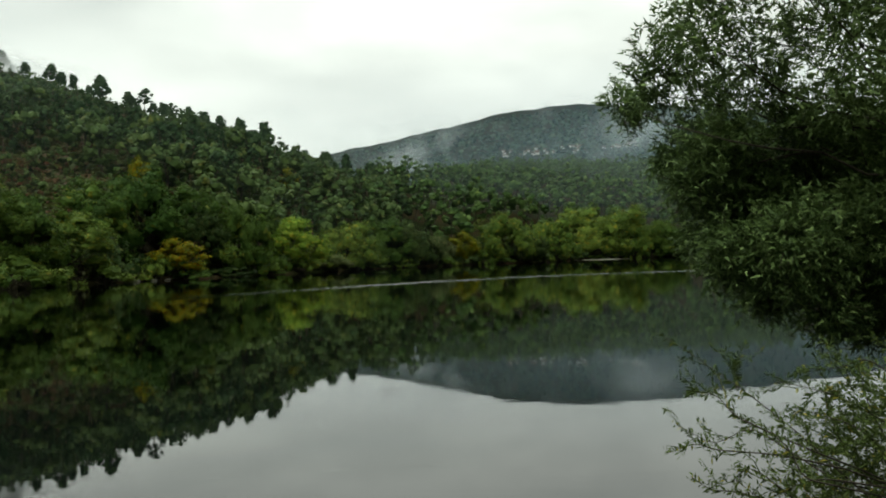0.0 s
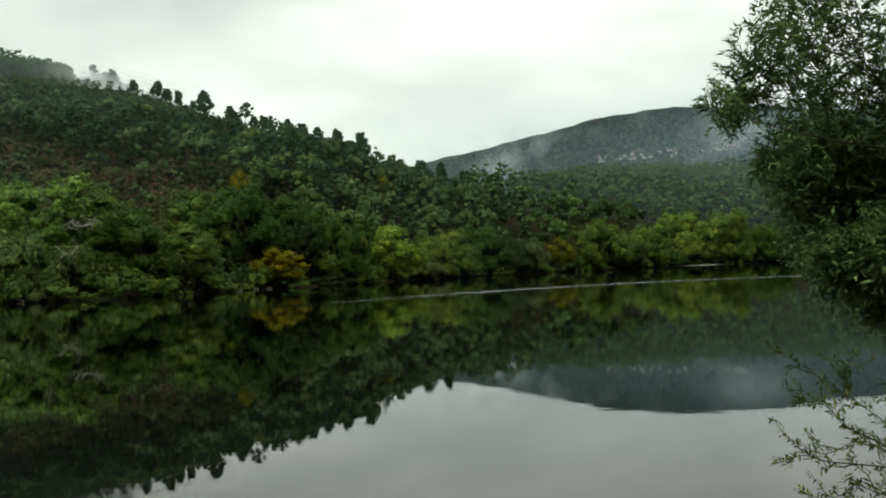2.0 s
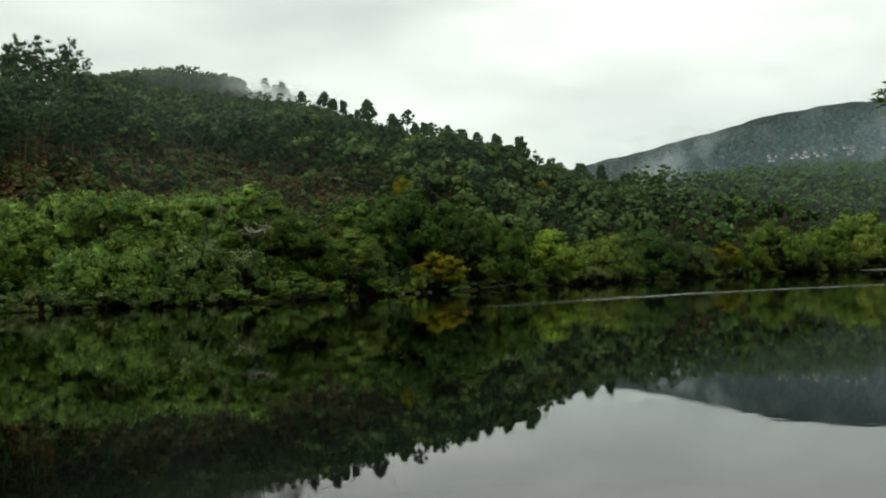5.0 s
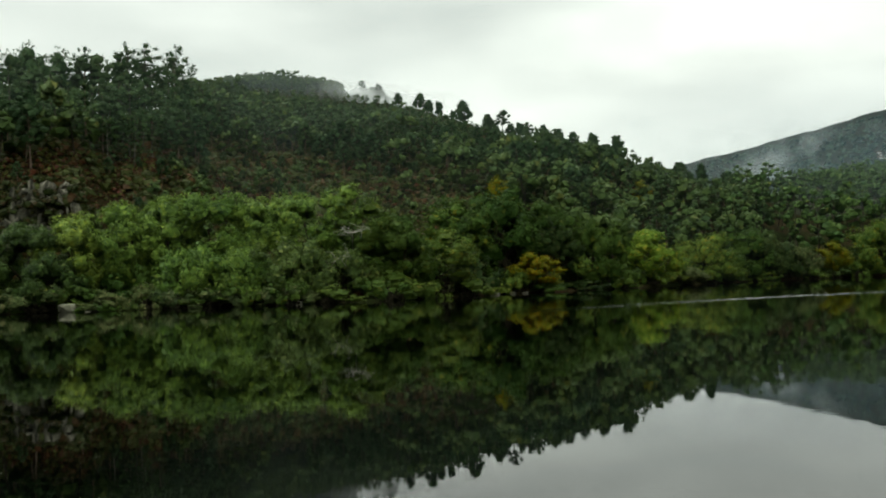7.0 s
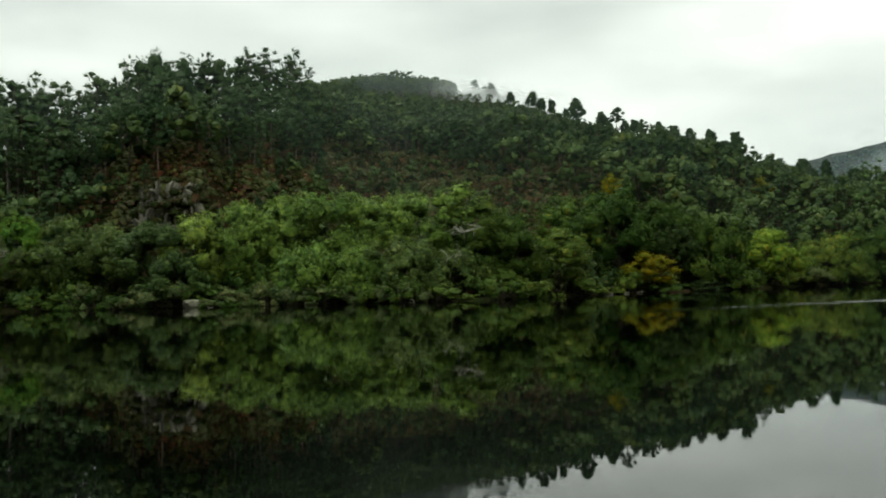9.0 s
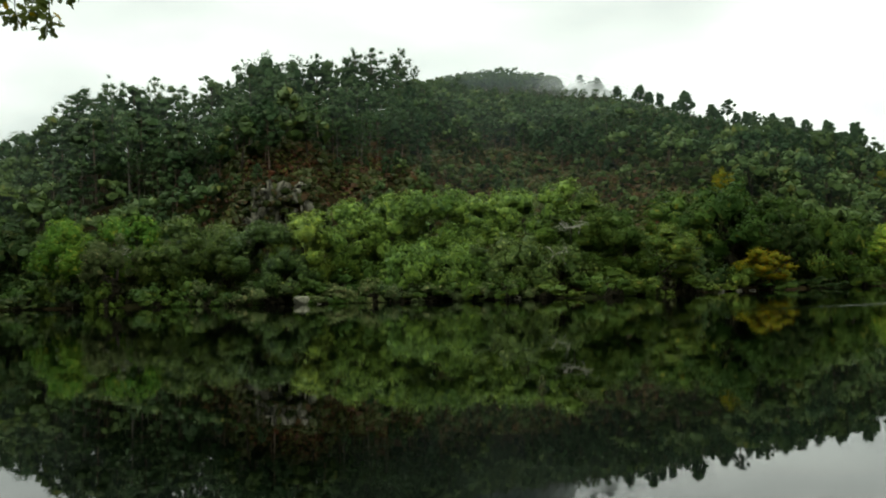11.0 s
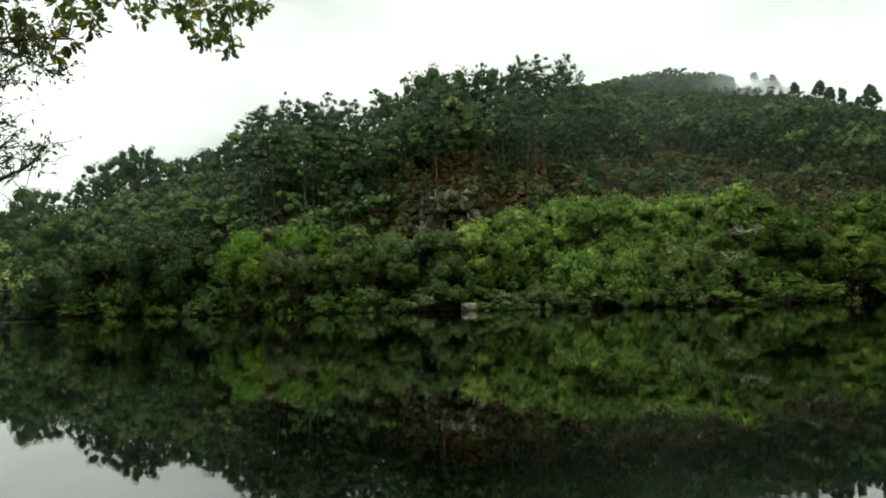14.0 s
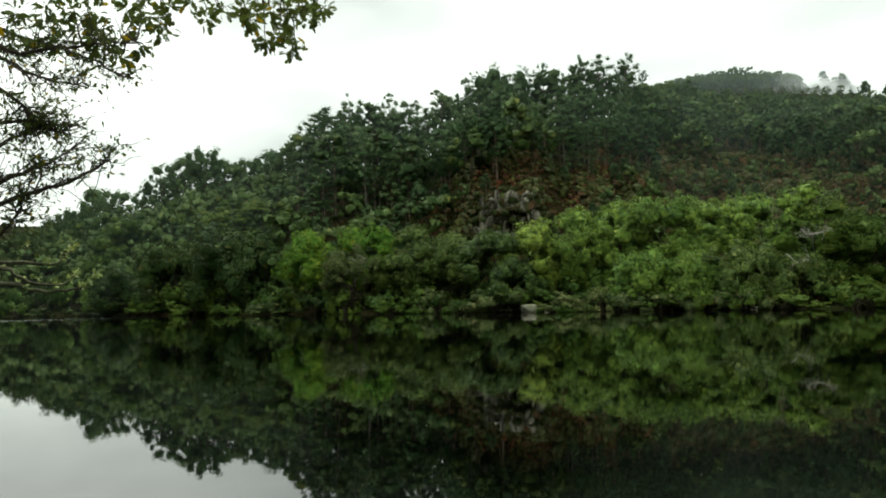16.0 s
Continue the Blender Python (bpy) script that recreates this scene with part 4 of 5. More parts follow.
# ---- stones, outcrop and dead wood on the far shore ----
def boulder(name, xyz, size, seed, mat, label, category="rock", points=26, group=""):
    """A split, angular block with blunt edges."""
    rng = np.random.default_rng(seed)
    bm = bmesh.new()
    for p in rng.uniform(-1, 1, (points, 3)):
        p = p / max(abs(p).max(), 0.3) * rng.uniform(0.78, 1.0)
        bm.verts.new((p[0] * size[0], p[1] * size[1], p[2] * size[2]))
    bmesh.ops.convex_hull(bm, input=bm.verts[:])
    for v in [v for v in bm.verts if not v.link_faces]:
        bm.verts.remove(v)
    bmesh.ops.bevel(bm, geom=bm.edges[:], offset=0.05 * min(size), segments=1, affect="EDGES")
    bmesh.ops.subdivide_edges(bm, edges=[e for e in bm.edges if e.calc_length() > 0.5 * max(size)], cuts=2)
    bmesh.ops.triangulate(bm, faces=bm.faces[:])
    for v in bm.verts:
        v.co += noise.noise_vector(v.co * (2.6 / max(size)) + Vector((seed, 0, 0))) * 0.12 * min(size)
    me = bpy.data.meshes.new(name)
    bm.to_mesh(me)
    bm.free()
    me.materials.append(mat)
    ob = new(name, me)
    ob.location = xyz
    return tagged(ob, label, category, group)


x, y = at(42.9, shore_at(42.9) - 1.5)
boulder("shore_rock", (x, y, 0.35), (1.5, 1.0, 0.75), 4, M_STONE, "pale granite boulder at the waterline")
for i, (az, off, w) in enumerate(((41.6, -0.5, 0.6), (36.0, -0.8, 0.5), (30.2, -1.2, 0.7), (18.2, -0.5, 0.7), (17.1, -0.8, 0.5), (16.3, 0.2, 0.4))):
    x, y = at(az, shore_at(az) + off)
    boulder("shore_rock", (x, y, 0.08), (w * 1.4, w, w * 0.45), 10 + i, M_STONE if i < 3 else M_ROCK, "low wet stone lying at the waterline", group="stones at the waterline")

crag_root = new("rock_outcrop")
cx, cy = at(44.0, 150)
crag_root.location = (cx, cy, float(height(cx, cy)))
CRAG = (cx, cy)
tagged(crag_root, "grey streaked granite outcrop in the heath slope", "rock")
ROCKS = []
rk = np.random.default_rng(6)
for row in range(8):
    z0, d0 = 10.4 + 1.12 * row, 146.4 + 0.5 * row
    az = 46.3 - 0.14 * row + rk.uniform(-0.3, 0.3)
    while az > 41.5 + 0.13 * row:
        w = rk.uniform(0.35, 0.95)
        ROCKS.append((az, d0 + rk.uniform(-0.4, 0.8), w, rk.uniform(0.6, 1.5), z0 - 0.5 * abs(az - 43.6) + rk.uniform(-0.4, 0.4)))
        az -= math.degrees(w * rk.uniform(1.1, 2.0) / 150)
ROCKS += [(43.3, 157, 0.7, 0.8, 19.4), (42.9, 158, 0.5, 0.6, 20.4), (42.6, 159, 0.7, 0.7, 21.4), (47.3, 149, 0.8, 1.1, 11.9), (46.8, 149.5, 0.7, 0.8, 11.0), (49.8, 152, 0.8, 1.3, 12.4), (49.5, 152, 0.5, 0.7, 11.0)]
for i, (az, d, w, h, z) in enumerate(ROCKS):
    x, y = at(az, d)
    ob = boulder("rock", (x - cx, y - cy, z - crag_root.location.z), (w, w * 0.9, h), 40 + i, M_ROCK, "", points=9)
    for key in ("label", "category"):
        if key in ob:
            del ob[key]
    ob.parent = crag_root
    ob.rotation_euler = (rk.uniform(-0.22, 0.16), rk.uniform(-0.18, 0.18), rk.uniform(0, 6.3))
tufts = [(*at(az, d), z) for az, d, z in zip(rk.uniform(41.5, 47, 150), rk.uniform(145.6, 149.5, 150), rk.uniform(11, 19, 150)) if rk.uniform() < 0.6]
tufts += [(*at(az, 152.5), 19.2 - 0.5 * abs(az - 43.6) + rk.uniform(-0.5, 0.4)) for az in np.arange(42.2, 46.0, 0.25)]
scrub("outcrop_scrub", tufts, 30, 0.16, 0.7, M_HEATH, "olive green gorse growing on the rock outcrop")


def dead_branch(az, el, dist, seed, reach, label):
    rng = np.random.default_rng(seed)
    root = spot(az, el, dist)
    parts = []
    for i in range(7):
        a = rng.uniform(-0.9, 0.9)
        tip = root + np.array((reach * math.cos(a) * (1 if i % 2 else -0.7), -0.6 * rng.uniform(0, 1), reach * math.sin(a) * 0.7))
        pts = wander(rng, root, tip, 6, 0.12)
        parts.append(tube(pts, np.linspace(0.06, 0.018, 6), 5))
        for k in (2, 3, 4):
            parts.append(tube(wander(rng, pts[k], pts[k] + rng.normal(size=3) * reach * 0.36, 4, 0.08), np.linspace(0.028, 0.012, 4), 4))
    back = unit(root * (1, 1, 0)) * 5
    parts.append(tube(curve([root, root + back * 0.9 + (0, 0, -0.1 * root[2]), root + back * 1.4 + (0, 0, -root[2])], 7), np.linspace(0.06, 0.13, 7), 6))
    v, f = joined(parts)
    return tagged(new("dead_branch", mesh_of("dead_branch", v, f, [M_DEAD], flat=False)), label, "branch")


dead_branch(27.6, 1.6, 122, 3, 2.4, "bleached bare dead branches hanging over the water")
dead_branch(26.6, 3.2, 124, 4, 2.6, "bleached bare dead branches among the shore trees")
dead_branch(53.2, 2.2, 143, 5, 3.0, "bleached bare dead branches among the shore trees")
x, y = at(-9.2, shore_at(-9.2) - 10)
boulder("sand_bar", (x, y, 0.05), (11, 1.6, 0.16), 71, M_SAND, "low pale sand bar by the far shore", "sand bar", points=40)

# fallen trunk and one bare pine trunk at the lake's end
x, y = at(-7.3, shore_at(-7.3) - 1)
v, f = tube(wander(np.random.default_rng(2), (x, y, 0.1), (x - 5, y + 4, 4.0), 7, 0.15), np.linspace(0.35, 0.15, 7), 7)
tagged(new("fallen_trunk", mesh_of("fallen_trunk", v, f, [M_DEAD], flat=False)), "pale fallen trunk leaning out of the shore wood", "trunk")


# ---- village on the mountain ----
def house(az, el, wide, deep, tall, turn):
    root = new("village_house")
    lo, hi = 1000.0, 2290.0
    for _ in range(40):
        d = (lo + hi) / 2
        x, y = at(az, d)
        if float(height(x, y)) > 2 + d * math.tan(radians(el)):
            hi = d
        else:
            lo = d
    root.matrix_world = Matrix.LocRotScale((x, y, float(height(x, y)) + 1.2), Euler((0, 0, turn)), None)
    w, q = wide / 2, deep / 2
    v = [(-w, -q, -4), (w, -q, -4), (w, q, -4), (-w, q, -4), (-w, -q, tall), (w, -q, tall), (w, q, tall), (-w, q, tall), (-w, 0, tall + 2), (w, 0, tall + 2)]
    f = [(0, 1, 5), (0, 5, 4), (1, 2, 6), (1, 6, 5), (2, 3, 7), (2, 7, 6), (3, 0, 4), (3, 4, 7), (4, 7, 8), (5, 9, 6)]
    part("wall", mesh_of("wall", v, f, [M_WALL]), root)
    e, g = w + 0.5, q + 0.7
    rv = [(-e, -g, tall - 0.3), (e, -g, tall - 0.3), (e, 0, tall + 2.3), (-e, 0, tall + 2.3), (-e, g, tall - 0.3), (e, g, tall - 0.3)]
    rv += [(a, b, c - 0.25) for a, b, c in rv]
    rf = [(0, 1, 2, 3), (3, 2, 5, 4), (6, 9, 8, 7), (9, 10, 11, 8), (0, 6, 7, 1), (4, 5, 11, 10), (0, 3, 9, 6), (3, 4, 10, 9), (1, 7, 8, 2), (2, 8, 11, 5)]
    part("roof", mesh_of("roof", rv, rf, [M_ROOF]), root)
    for k in (-0.5, 0.0, 0.5):
        wx = k * wide * 0.6
        part("window", mesh_of("window", [(wx - 0.7, -q - 0.05, 1.0), (wx + 0.7, -q - 0.05, 1.0), (wx + 0.7, -q - 0.05, 2.8), (wx - 0.7, -q - 0.05, 2.8)], [(0, 1, 2, 3)], [M_BARK]), root)
    return tagged(root, "small white rendered house with clay roof on the mountainside", "house", "houses of the hill village")


vil = np.random.default_rng(31)
for i in range(46):
    az = vil.uniform(-11.8, -3.0)
    house(az, 6.2 + vil.uniform(-0.2, 0.2) + 0.02 * (-7 - az), vil.uniform(3.5, 7), vil.uniform(4, 5), vil.uniform(1.4, 2.4), vil.uniform(-0.6, 0.6))

# ---- the willow by the viewpoint, its crown reaching over the water ----
NEAR_LOBES = [
    (-14.1, 13.2, 0.04), (-12.1, 9.3, 0.035), (-11.2, 8.6, 0.02), (-14.3, 10.3, 0.04), (-15.2, 7.5, 0.04), (-17.3, 13.2, 0.05), (-13.8, 5.6, 0.025), (-16.7, 5.9, 0.05),
    (-14.9, 3.7, 0.035), (-15.7, 0.9, 0.035), (-17.1, -0.5, 0.04), (-18.5, 2.6, 0.06), (-18.9, -2.1, 0.04), (-20.8, -0.1, 0.065), (-21.8, 4.3, 0.07), (-20.5, 7.6, 0.06),
    (-23.2, 8.9, 0.065), (-20.6, 12.3, 0.05), (-23.6, 12.8, 0.065), (-23.7, 0.4, 0.075), (-24.2, -3.3, 0.05), (-22.2, -3.8, 0.03), (-25.3, 4.7, 0.08)]
NEAR_LOBES += [(-13.0, 11.2, 0.035), (-15.8, 11.7, 0.045), (-16.4, 9.0, 0.045), (-18.6, 10.2, 0.05), (-15.4, 14.6, 0.04), (-28.5, 9, 0.09), (-28.5, 1.5, 0.09), (-29, 16, 0.1), (-24, 18, 0.09), (-19, 18, 0.08), (-15, 17.5, 0.06), (-32, 6, 0.11), (-33, 13, 0.11)]


DEEP_LOBES = [(-20, 1.5, 0.9), (-23, 5, 1.1), (-25, 0.5, 1.0), (-28, 4, 1.2), (-22.5, -2.2, 0.7), (-18.5, 4.8, 0.75), (-17.8, 1.2, 0.6), (-29, 9, 1.2), (-28, 15, 1.3), (-31, 0, 1.2), (-32, 12, 1.3)]


def near_willow():
    rng = np.random.default_rng(8)
    bx, by = at(-34, 10.6)
    root = new("willow_tree")
    base = np.array((bx, by, float(height(bx, by)) - 0.1))
    root.location = base
    fork = spot(-30, 3, 10.4) - base
    v, f = tube(wander(rng, (0, 0, -0.3), fork, 9, 0.05), np.linspace(0.30, 0.17, 9), 12)
    part("trunk", mesh_of("trunk", v, f, [M_BARK], flat=False), root)
    crown, twigs = [], []
    for i, (az, el, r) in enumerate(NEAR_LOBES):
        d = 9.4 + 0.7 * math.sin(i * 2.3)
        c, r = spot(az, el, d) - base, r * d
        limb = wander(rng, fork * rng.uniform(0.75, 1.0), c, 10, 0.1)
        v, f = tube(limb, np.linspace(0.017, 0.004, 10), 7)
        part("limb", mesh_of("limb", v, f, [M_BARK], flat=False), root)
        open_ = 0.5 if el > 7 and az > -12.5 else 0.22 if el > 7 and az > -24 else 1.2 if el < 3.5 and az > -27 else 0.9 if az > -27 else 0.3
        count = max(int(560 * (r / 0.45) ** 2 * open_), 60)
        start = c + unit(rng.normal(size=(count, 3))) * r * rng.uniform(0.1, 0.72, count)[:, None]
        way = unit((start - c) * 1.2 / r + rng.normal(size=(count, 3)) * 0.5 + (0, 0, -0.15))
        long = rng.uniform(0.13, 0.26, count)
        for k in range(0, count, 5):
            twigs.append(tube([start[k], start[k] + way[k] * long[k] * 0.6, start[k] + way[k] * long[k] + (0, 0, -0.03)], [0.004, 0.003, 0.0015], 3))
        for j in range(9):
            s = (j + rng.uniform(0, 1, count)) / 9
            side = unit(np.cross(way, rng.normal(size=(count, 3))))
            grow = unit(way * 0.8 + side * 0.8)
            p = start + way * (long * s)[:, None] + grow * 0.035
            crown.append(slips(rng, p, side * 0.3 + rng.normal(size=(count, 3)) * 0.6 + (0, 0, 0.7), 0.04, grow * 3))
    # the deep, shaded side of the crown
    for az, el, r in DEEP_LOBES:
        c = spot(az, el, 10.9) - base
        k = int(1100 * (r / 1.0) ** 2)
        d = unit(rng.normal(size=(k, 3)))
        p = c + d * r * rng.uniform(0.25, 1.0, k)[:, None]
        crown.append(leaves(rng, p, d + rng.normal(size=(k, 3)) * 0.5 + (0, 0, 0.4), 0.085, 0.4, None, 0.1))
    part("crown", mesh_of("crown", *joined(crown), [M_NEAR]), root)
    tagged(part("twig_mass", mesh_of("twig_mass", *joined(twigs), [M_BARK]), root), kind="stuff")
    return tagged(root, "dark leafy willow on the near bank, branches over the lake", "tree")


near_willow()

# ---- sallow shrub with thin arching shoots below it ----
SHOOTS = [
    [(-24.4, -14.2), (-22.2, -12.3), (-20.4, -10.6), (-18.1, -8.7), (-16.6, -7.6), (-14.7, -6.2), (-12.7, -4.8)],
    [(-22.1, -12.9), (-19.8, -11.5), (-17.7, -10.3), (-15.8, -11.1), (-14.6, -10.7), (-13.5, -10.1)],
    [(-22.7, -12.3), (-19.2, -11.7), (-15.8, -11.5), (-14.5, -11.2), (-13.1, -11.7)],
    [(-21.0, -11.4), (-17.1, -9.7), (-15.9, -8.5), (-14.5, -8.2)],
    [(-17.0, -8.1), (-16.9, -7.3), (-17.0, -6.3)],
    [(-21.4, -16.2), (-17.6, -14.0), (-15.4, -13.7), (-14.2, -13.0)],
    [(-24.4, -13.1), (-21.3, -12.9), (-19.4, -13.6), (-18.2, -14.1), (-16.7, -13.1)],
    [(-26.2, -10.6), (-22.9, -8.6), (-21.1, -8.0), (-19.2, -7.6)],
    [(-26.3, -8.2), (-24.1, -6.4), (-22.4, -6.8), (-20.3, -7.1)]]
SHOOTS += [
    [(-22.1, -13.2), (-20.5, -12.8), (-19.8, -11.5), (-18.9, -10.6), (-17.4, -9.8)],
    [(-25.6, -12.1), (-23.4, -10.1), (-21.4, -9.4), (-20.2, -9.1)],
    [(-24.4, -13.6), (-22.8, -11.4), (-22.0, -9.6), (-21.7, -8.0)],
    [(-26.6, -14.1), (-25.1, -11.2), (-24.0, -8.9), (-23.5, -6.7)],
    [(-21.2, -15.3), (-19.1, -13.4), (-17.6, -12.5), (-16.7, -13.0)]]


def sallow():
    rng = np.random.default_rng(12)
    bx, by = at(-30, 5.2)
    base = np.array((bx, by, float(height(bx, by))))
    root = new("sallow_shrub")
    root.location = base
    crown = []

    def leafy(line, gap, size, frac=0.15):
        step = np.linalg.norm(np.diff(line, axis=0), axis=1).sum()
        k = max(int(step / gap), 3)
        s = np.linspace(frac, 1, k) * (len(line) - 1)
        i = np.minimum(s.astype(int), len(line) - 2)
        p = line[i] + (line[i + 1] - line[i]) * (s - i)[:, None]
        way = unit(line[i + 1] - line[i])
        side = unit(np.cross(way, rng.normal(size=(k, 3))))
        grow = unit(way * 0.75 + side)
        crown.append(leaves(rng, p + grow * size, rng.normal(size=(k, 3)) * 0.7 + (0, 0, 0.6), size, 0.3, grow * 4, 0.12))

    for i, shoot in enumerate(SHOOTS):
        d = 4.6 + 0.35 * math.sin(i * 1.9)
        line = curve([spot(az, el, d + 0.05 * k) - base for k, (az, el) in enumerate(shoot)], 14)
        stem = np.vstack([curve([np.zeros(3), (line[0] * 0.5 + (0, 0, 0.06)), line[0]], 5)[:-1], line]) if i != 4 else line
        v, f = tube(stem, np.linspace(0.005, 0.0013, len(stem)), 6)
        part("shoot", mesh_of("shoot", v, f, [M_BARK], flat=False), root)
        leafy(line, 0.014, 0.019, 0.2)
        for k in range(2, 13):
            if rng.uniform() < (0.35 if i == 0 else 0.8):
                tip = line[k] + unit(rng.normal(size=3) * 0.7 + unit(line[min(k + 1, 13)] - line[k - 1])) * rng.uniform(0.07, 0.2)
                tw = wander(rng, line[k], tip, 4, 0.008)
                v, f = tube(tw, np.linspace(0.003, 0.0012, 4), 4)
                crown.append((v, f))
                leafy(tw, 0.011, 0.018)
    # the leafy heart of the shrub
    for i in range(560):
        c = spot(rng.uniform(-31, -20.5), rng.uniform(-17, -6.8), rng.uniform(4.6, 5.6))
        if (c[0] - spot(-20.5, -14, 5)[0]) < 0.55 * (c[2] - 0.7) + rng.uniform(-0.1, 0.2):
            continue
        c = c - base
        tw = wander(rng, c, c + unit(rng.normal(size=3) + (-0.5, 0, 0.5)) * rng.uniform(0.2, 0.4), 4, 0.01)
        crown.append(tube(tw, np.linspace(0.004, 0.0015, 4), 4))
        leafy(tw, 0.009, 0.019)
    part("leaves", mesh_of("leaves", *joined(crown), [M_TWIG]), root)
    return tagged(root, "thin-leaved sallow shrub with arching shoots on the near bank", "shrub")


sallow()

# ---- the lichened oak whose branches hang in from beside the viewpoint ----
OAK_TUFTS = [
    (72.3, 16.0), (70.9, 16.4), (72.8, 14.5), (69.4, 16.6), (71.5, 14.6), (70.0, 14.8), (70.4, 15.6), (68.3, 16.5), (68.2, 15.7), (68.6, 15.1), (68.0, 14.8), (67.3, 14.6), (66.8, 14.1),
    (65.9, 14.8), (66.5, 16.8), (66.3, 16.0), (65.4, 16.4), (64.6, 16.1), (64.1, 17.1), (65.5, 17.2), (64.4, 15.7), (62.8, 17.3), (62.0, 16.6), (61.0, 17.0), (59.8, 17.3), (59.2, 16.9),
    (59.4, 16.4), (58.3, 17.1), (57.9, 15.5), (58.5, 15.3), (57.5, 16.1), (57.0, 14.9), (56.8, 15.7), (56.5, 17.3), (55.6, 16.8), (55.1, 17.3), (56.0, 17.6), (57.2, 17.1)]
OAK_LIMBS = [
    [(76.4, 3.8), (73.7, 5.4), (71.4, 6.4), (70.0, 6.9), (68.5, 7.6), (67.6, 8.4), (67.2, 9.2)],
    [(75.9, 5.6), (72.6, 7.2), (71.2, 7.8), (70.0, 8.4), (68.9, 9.3)],
    [(75.4, 9.6), (72.3, 10.2), (70.9, 9.9), (69.1, 10.2)],
    [(74.9, 14.7), (72.0, 13.0), (70.3, 12.5), (68.5, 12.5)],
    [(74.9, 15.6), (71.5, 14.6), (68.8, 14.0), (67.4, 13.3), (66.2, 12.9)],
    [(74.3, 12.7), (72.3, 11.3), (71.5, 10.3), (70.7, 9.8)],
    [(74.3, 3.2), (72.6, 4.6), (71.9, 6.2), (71.2, 8.0)],
    [(74.8, 7.5), (72.9, 9.1), (71.5, 9.8), (71.0, 10.9)],
    [(75.7, 16.9), (73.2, 14.1), (70.3, 14.3), (68.2, 14.7), (66.0, 15.0)],
    [(76.5, 19.5), (69.7, 18.4), (64.1, 18.2), (59.5, 17.9), (55.4, 17.9)]]
LOW_LIMBS = [
    [(75.3, 2.4), (72.3, 2.5), (70.6, 2.4), (69.8, 2.8), (69.3, 3.4)],
    [(75.0, 2.4), (73.0, 2.1), (72.3, 1.7), (71.4, 1.3), (70.0, 1.2), (69.4, 1.7)],
    [(75.1, 1.6), (73.1, 1.3), (71.7, 1.1), (71.0, 0.8), (69.8, 0.9), (68.6, 1.2), (68.3, 1.7)]]
LOBES_OF_LEAF = [(0, 0), (0.10, 0.06), (0.28, 0.22), (0.38, 0.12), (0.55, 0.32), (0.66, 0.16), (0.82, 0.24), (1.0, 0.0)]


def oak_leaves(rng, p, way, size):
    """Lobed oak leaves from p along way."""
    k = len(p)
    n = unit(rng.normal(size=(k, 3)) + (0, 0, 0.5))
    t = unit(way - n * (way * n).sum(1, keepdims=True) * 0.8)
    b = unit(np.cross(n, t))
    n = np.cross(t, b)
    s = (size * rng.uniform(0.7, 1.25, k))[:, None]
    out = [p + t * s * u + b * s * w + n * s * 0.25 * abs(w) - n * s * 0.2 * u * u for u, w in LOBES_OF_LEAF]
    out += [p + t * s * u - b * s * w + n * s * 0.25 * abs(w) - n * s * 0.2 * u * u for u, w in LOBES_OF_LEAF[1:-1]]
    v = np.stack(out, 1)
    m = len(LOBES_OF_LEAF)
    f = []
    up, down = list(range(1, m - 1)), list(range(m, 2 * m - 2))
    for j in range(len(up) - 1):
        f += [(up[j], up[j + 1], down[j + 1]), (up[j], down[j + 1], down[j])]
    f += [(0, up[0], down[0]), (up[-1], m - 1, down[-1])]
    i = np.arange(k)[:, None, None] * len(out)
    return v.reshape(-1, 3), (np.array(f)[None] + i).reshape(-1, 3)


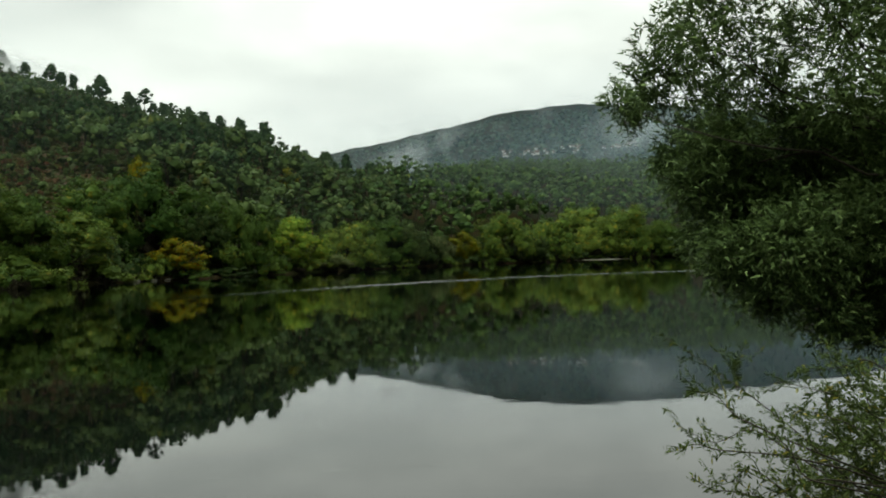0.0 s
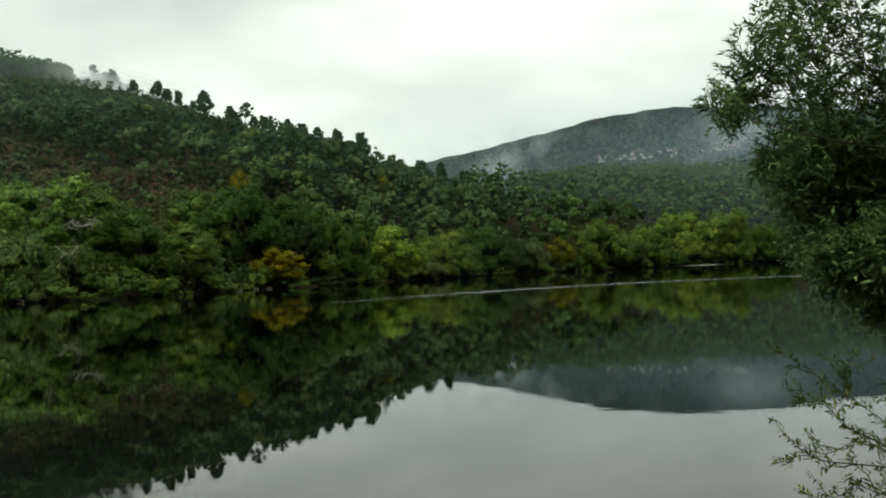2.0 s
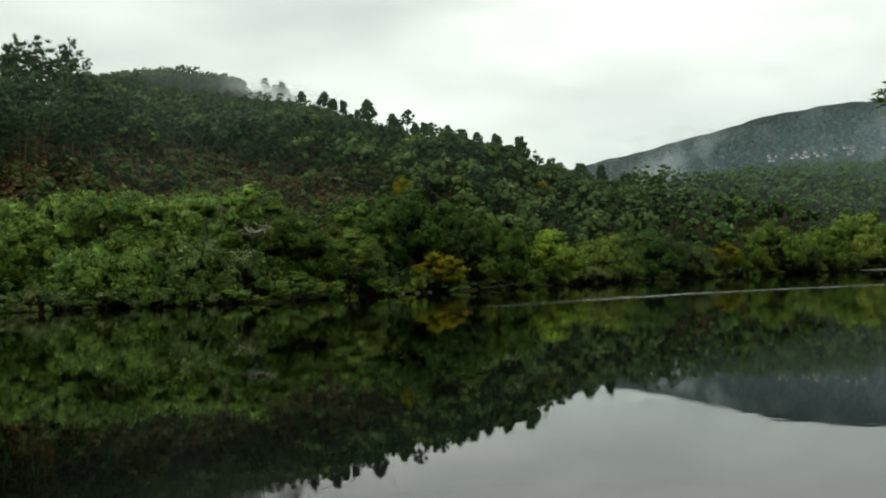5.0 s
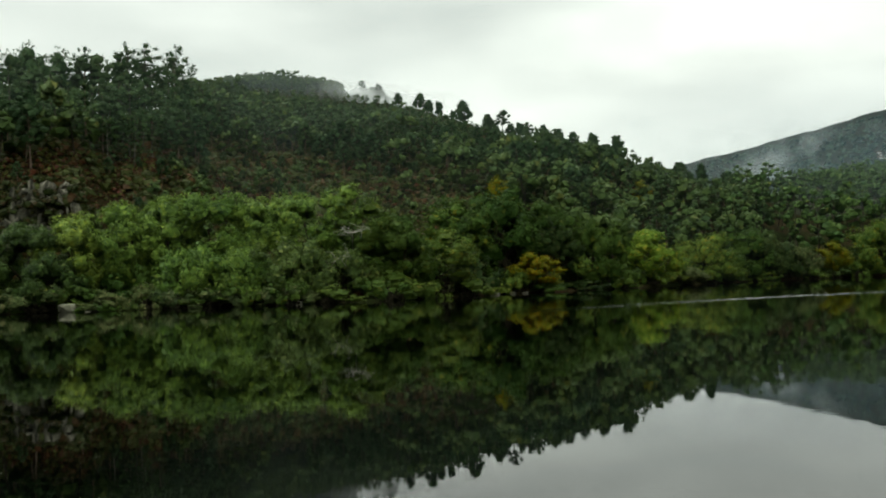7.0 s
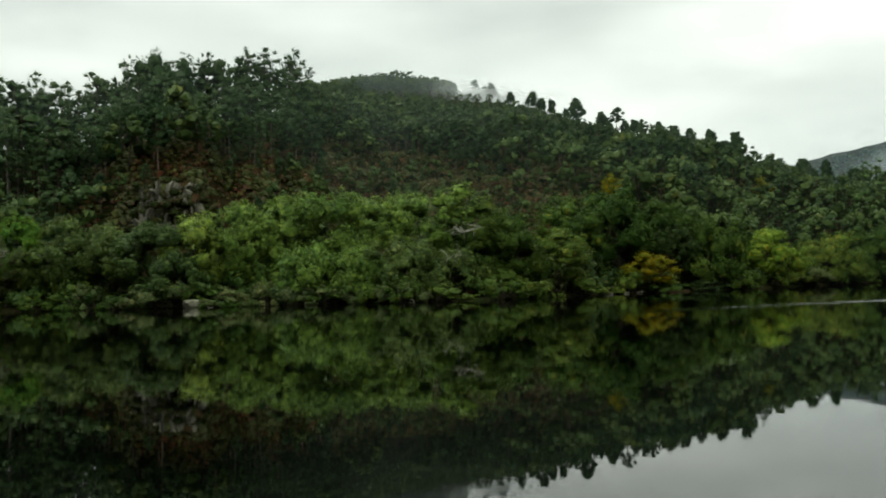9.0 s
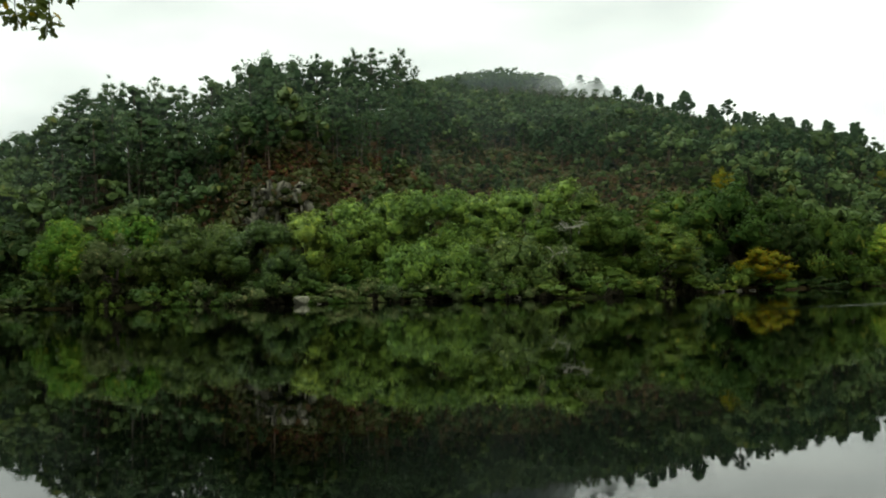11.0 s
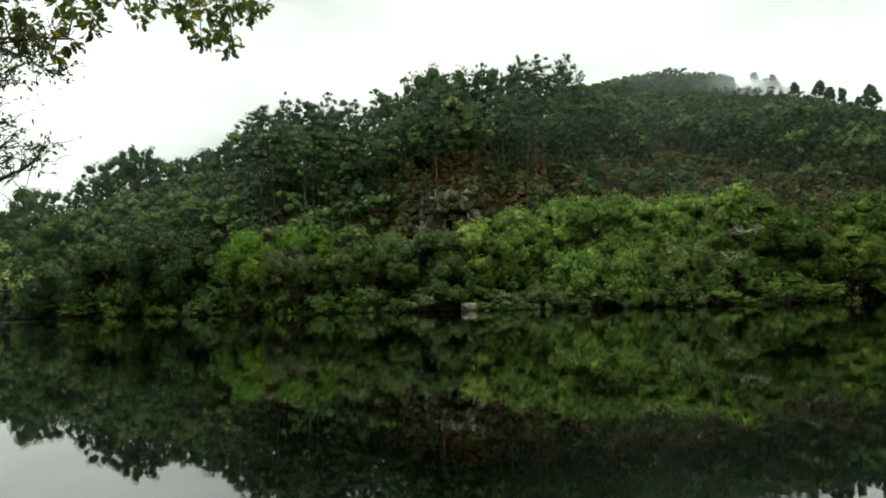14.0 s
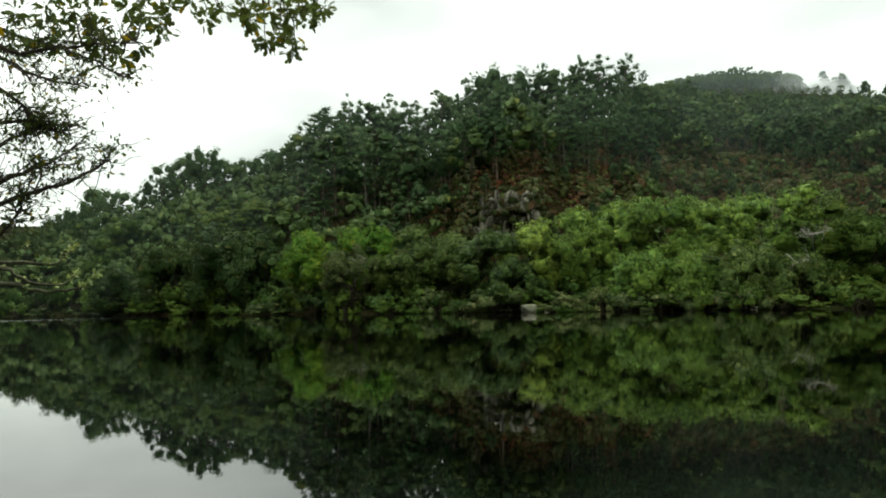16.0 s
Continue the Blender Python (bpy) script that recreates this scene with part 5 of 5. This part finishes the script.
def near_oak():
    rng = np.random.default_rng(19)
    bx, by = at(88, 6.8)
    base = np.array((bx, by, float(height(bx, by)) - 0.1))
    root = new("oak_tree")
    root.location = base
    fork = spot(84, 14, 6.9) - base
    v, f = tube(wander(rng, (0, 0, -0.3), fork, 9, 0.04), np.linspace(0.32, 0.2, 9), 12)
    part("trunk", mesh_of("trunk", v, f, [M_BARK], flat=False), root)
    tufts, twigs, small = [], [], []
    lines = []
    for i, limb in enumerate(OAK_LIMBS + LOW_LIMBS):
        low = i >= len(OAK_LIMBS)
        d = (6.0 if i in (8, 9) else 7.0) + 0.3 * math.sin(i * 2.1)
        line = curve([spot(az, el, d) - base for az, el in limb], 16)
        joint = fork * (0.25 + 0.75 * min(max(line[0][2] / fork[2], 0.1), 1.0)) 
        stem = np.vstack([curve([joint, (joint + line[0]) / 2 + (0, 0, 0.12), line[0]], 6)[:-1], line])
        thick = 0.015 if low else 0.018 if i in (0, 1, 9) else 0.012
        v, f = tube(stem + rng.normal(size=stem.shape) * 0.006, np.linspace(thick * 1.5, 0.004, len(stem)), 7)
        part("limb", mesh_of("limb", v, f, [M_LIMB if low else M_BARK], flat=False), root, "lichen-covered grey limb" if low else "")
        lines.append(line)
        if low:
            continue
        for k in range(2, 15):
            for _ in range(5 if i != 9 else 2):
                w = unit(rng.normal(size=3) * (1, 1, 0.9) + unit(line[k] - line[k - 1]) * 0.8)
                tip = line[k] + w * rng.uniform(0.1, 0.42) * (1 - 0.35 * k / 15)
                tw = wander(rng, line[k], tip, 5, 0.018)
                twigs.append(tube(tw, np.linspace(0.0045, 0.0014, 5), 3))
                m = 0 if i == 9 else int(rng.integers(2, 7))
                if m:
                    q = tw[rng.integers(1, 5, m)] + rng.normal(size=(m, 3)) * 0.012
                    small.append(oak_leaves(rng, q, np.repeat(w[None], m, 0) + rng.normal(size=(m, 3)), 0.036))
    for i, (az, el) in enumerate(OAK_TUFTS):
        c = spot(az, el, 6.0 + 0.25 * math.sin(i * 1.7)) - base
        m = int(rng.integers(20, 32))
        w = unit(rng.normal(size=(m, 3)) + (0, 0, -0.2))
        tufts.append(oak_leaves(rng, c + w * rng.uniform(0.0, 0.075, m)[:, None], w, 0.06))
        line = lines[9] if az < 65 else lines[8]
        j = int(np.argmin(np.linalg.norm(line - c, axis=1)))
        twigs.append(tube(wander(rng, line[j], c, 5, 0.012), np.linspace(0.006, 0.002, 5), 4))
    for i in range(26):
        c = spot(rng.uniform(56, 80), rng.uniform(18.5, 26), rng.uniform(5.8, 6.8)) - base
        m = 14
        w = unit(rng.normal(size=(m, 3)) + (0, 0, -0.2))
        tufts.append(oak_leaves(rng, c + w * 0.03, w, 0.072))
        j = int(np.argmin(np.linalg.norm(lines[9] - c, axis=1)))
        twigs.append(tube(wander(rng, lines[9][j], c, 5, 0.012), np.linspace(0.008, 0.002, 5), 4))
    part("crown", mesh_of("crown", *joined(tufts + small), [M_OAKNEAR]), root)
    tagged(part("twig_mass", mesh_of("twig_mass", *joined(twigs), [M_BARK]), root), kind="stuff")
    for az, el, k in ((69.3, 3.4, 16), (68.2, 1.8, 18), (69.5, 1.6, 22), (71.8, 3.5, 14), (70.3, 1.3, 18), (71.2, 1.5, 12), (69.9, 2.9, 10), (69.6, 3.2, 16), (69.0, 1.2, 16), (68.5, 1.4, 16), (70.7, 2.5, 14), (72.2, 1.6, 14), (71.7, 1.1, 14), (73.0, 2.2, 12), (69.2, 1.9, 14)):
        p = spot(az, el, 7.0) - base + rng.normal(size=(k, 3)) * 0.014
        part("lichen_tuft", mesh_of("lichen_tuft", *leaves(rng, p, rng.normal(size=(k, 3)) + (0, 0, 0.8), 0.017, 0.5), [M_LICHEN]), root, "yellow-green beard lichen tuft")
    return tagged(root, "lichened oak on the near bank with overhanging lobed leaves", "tree")


M_LIMB = rough("lichened_bark", (0.06, 0.058, 0.038), (0.14, 0.15, 0.085), (0.03, 0.028, 0.02), 6.0, 0.5, 0.01, 0.9)
near_oak()
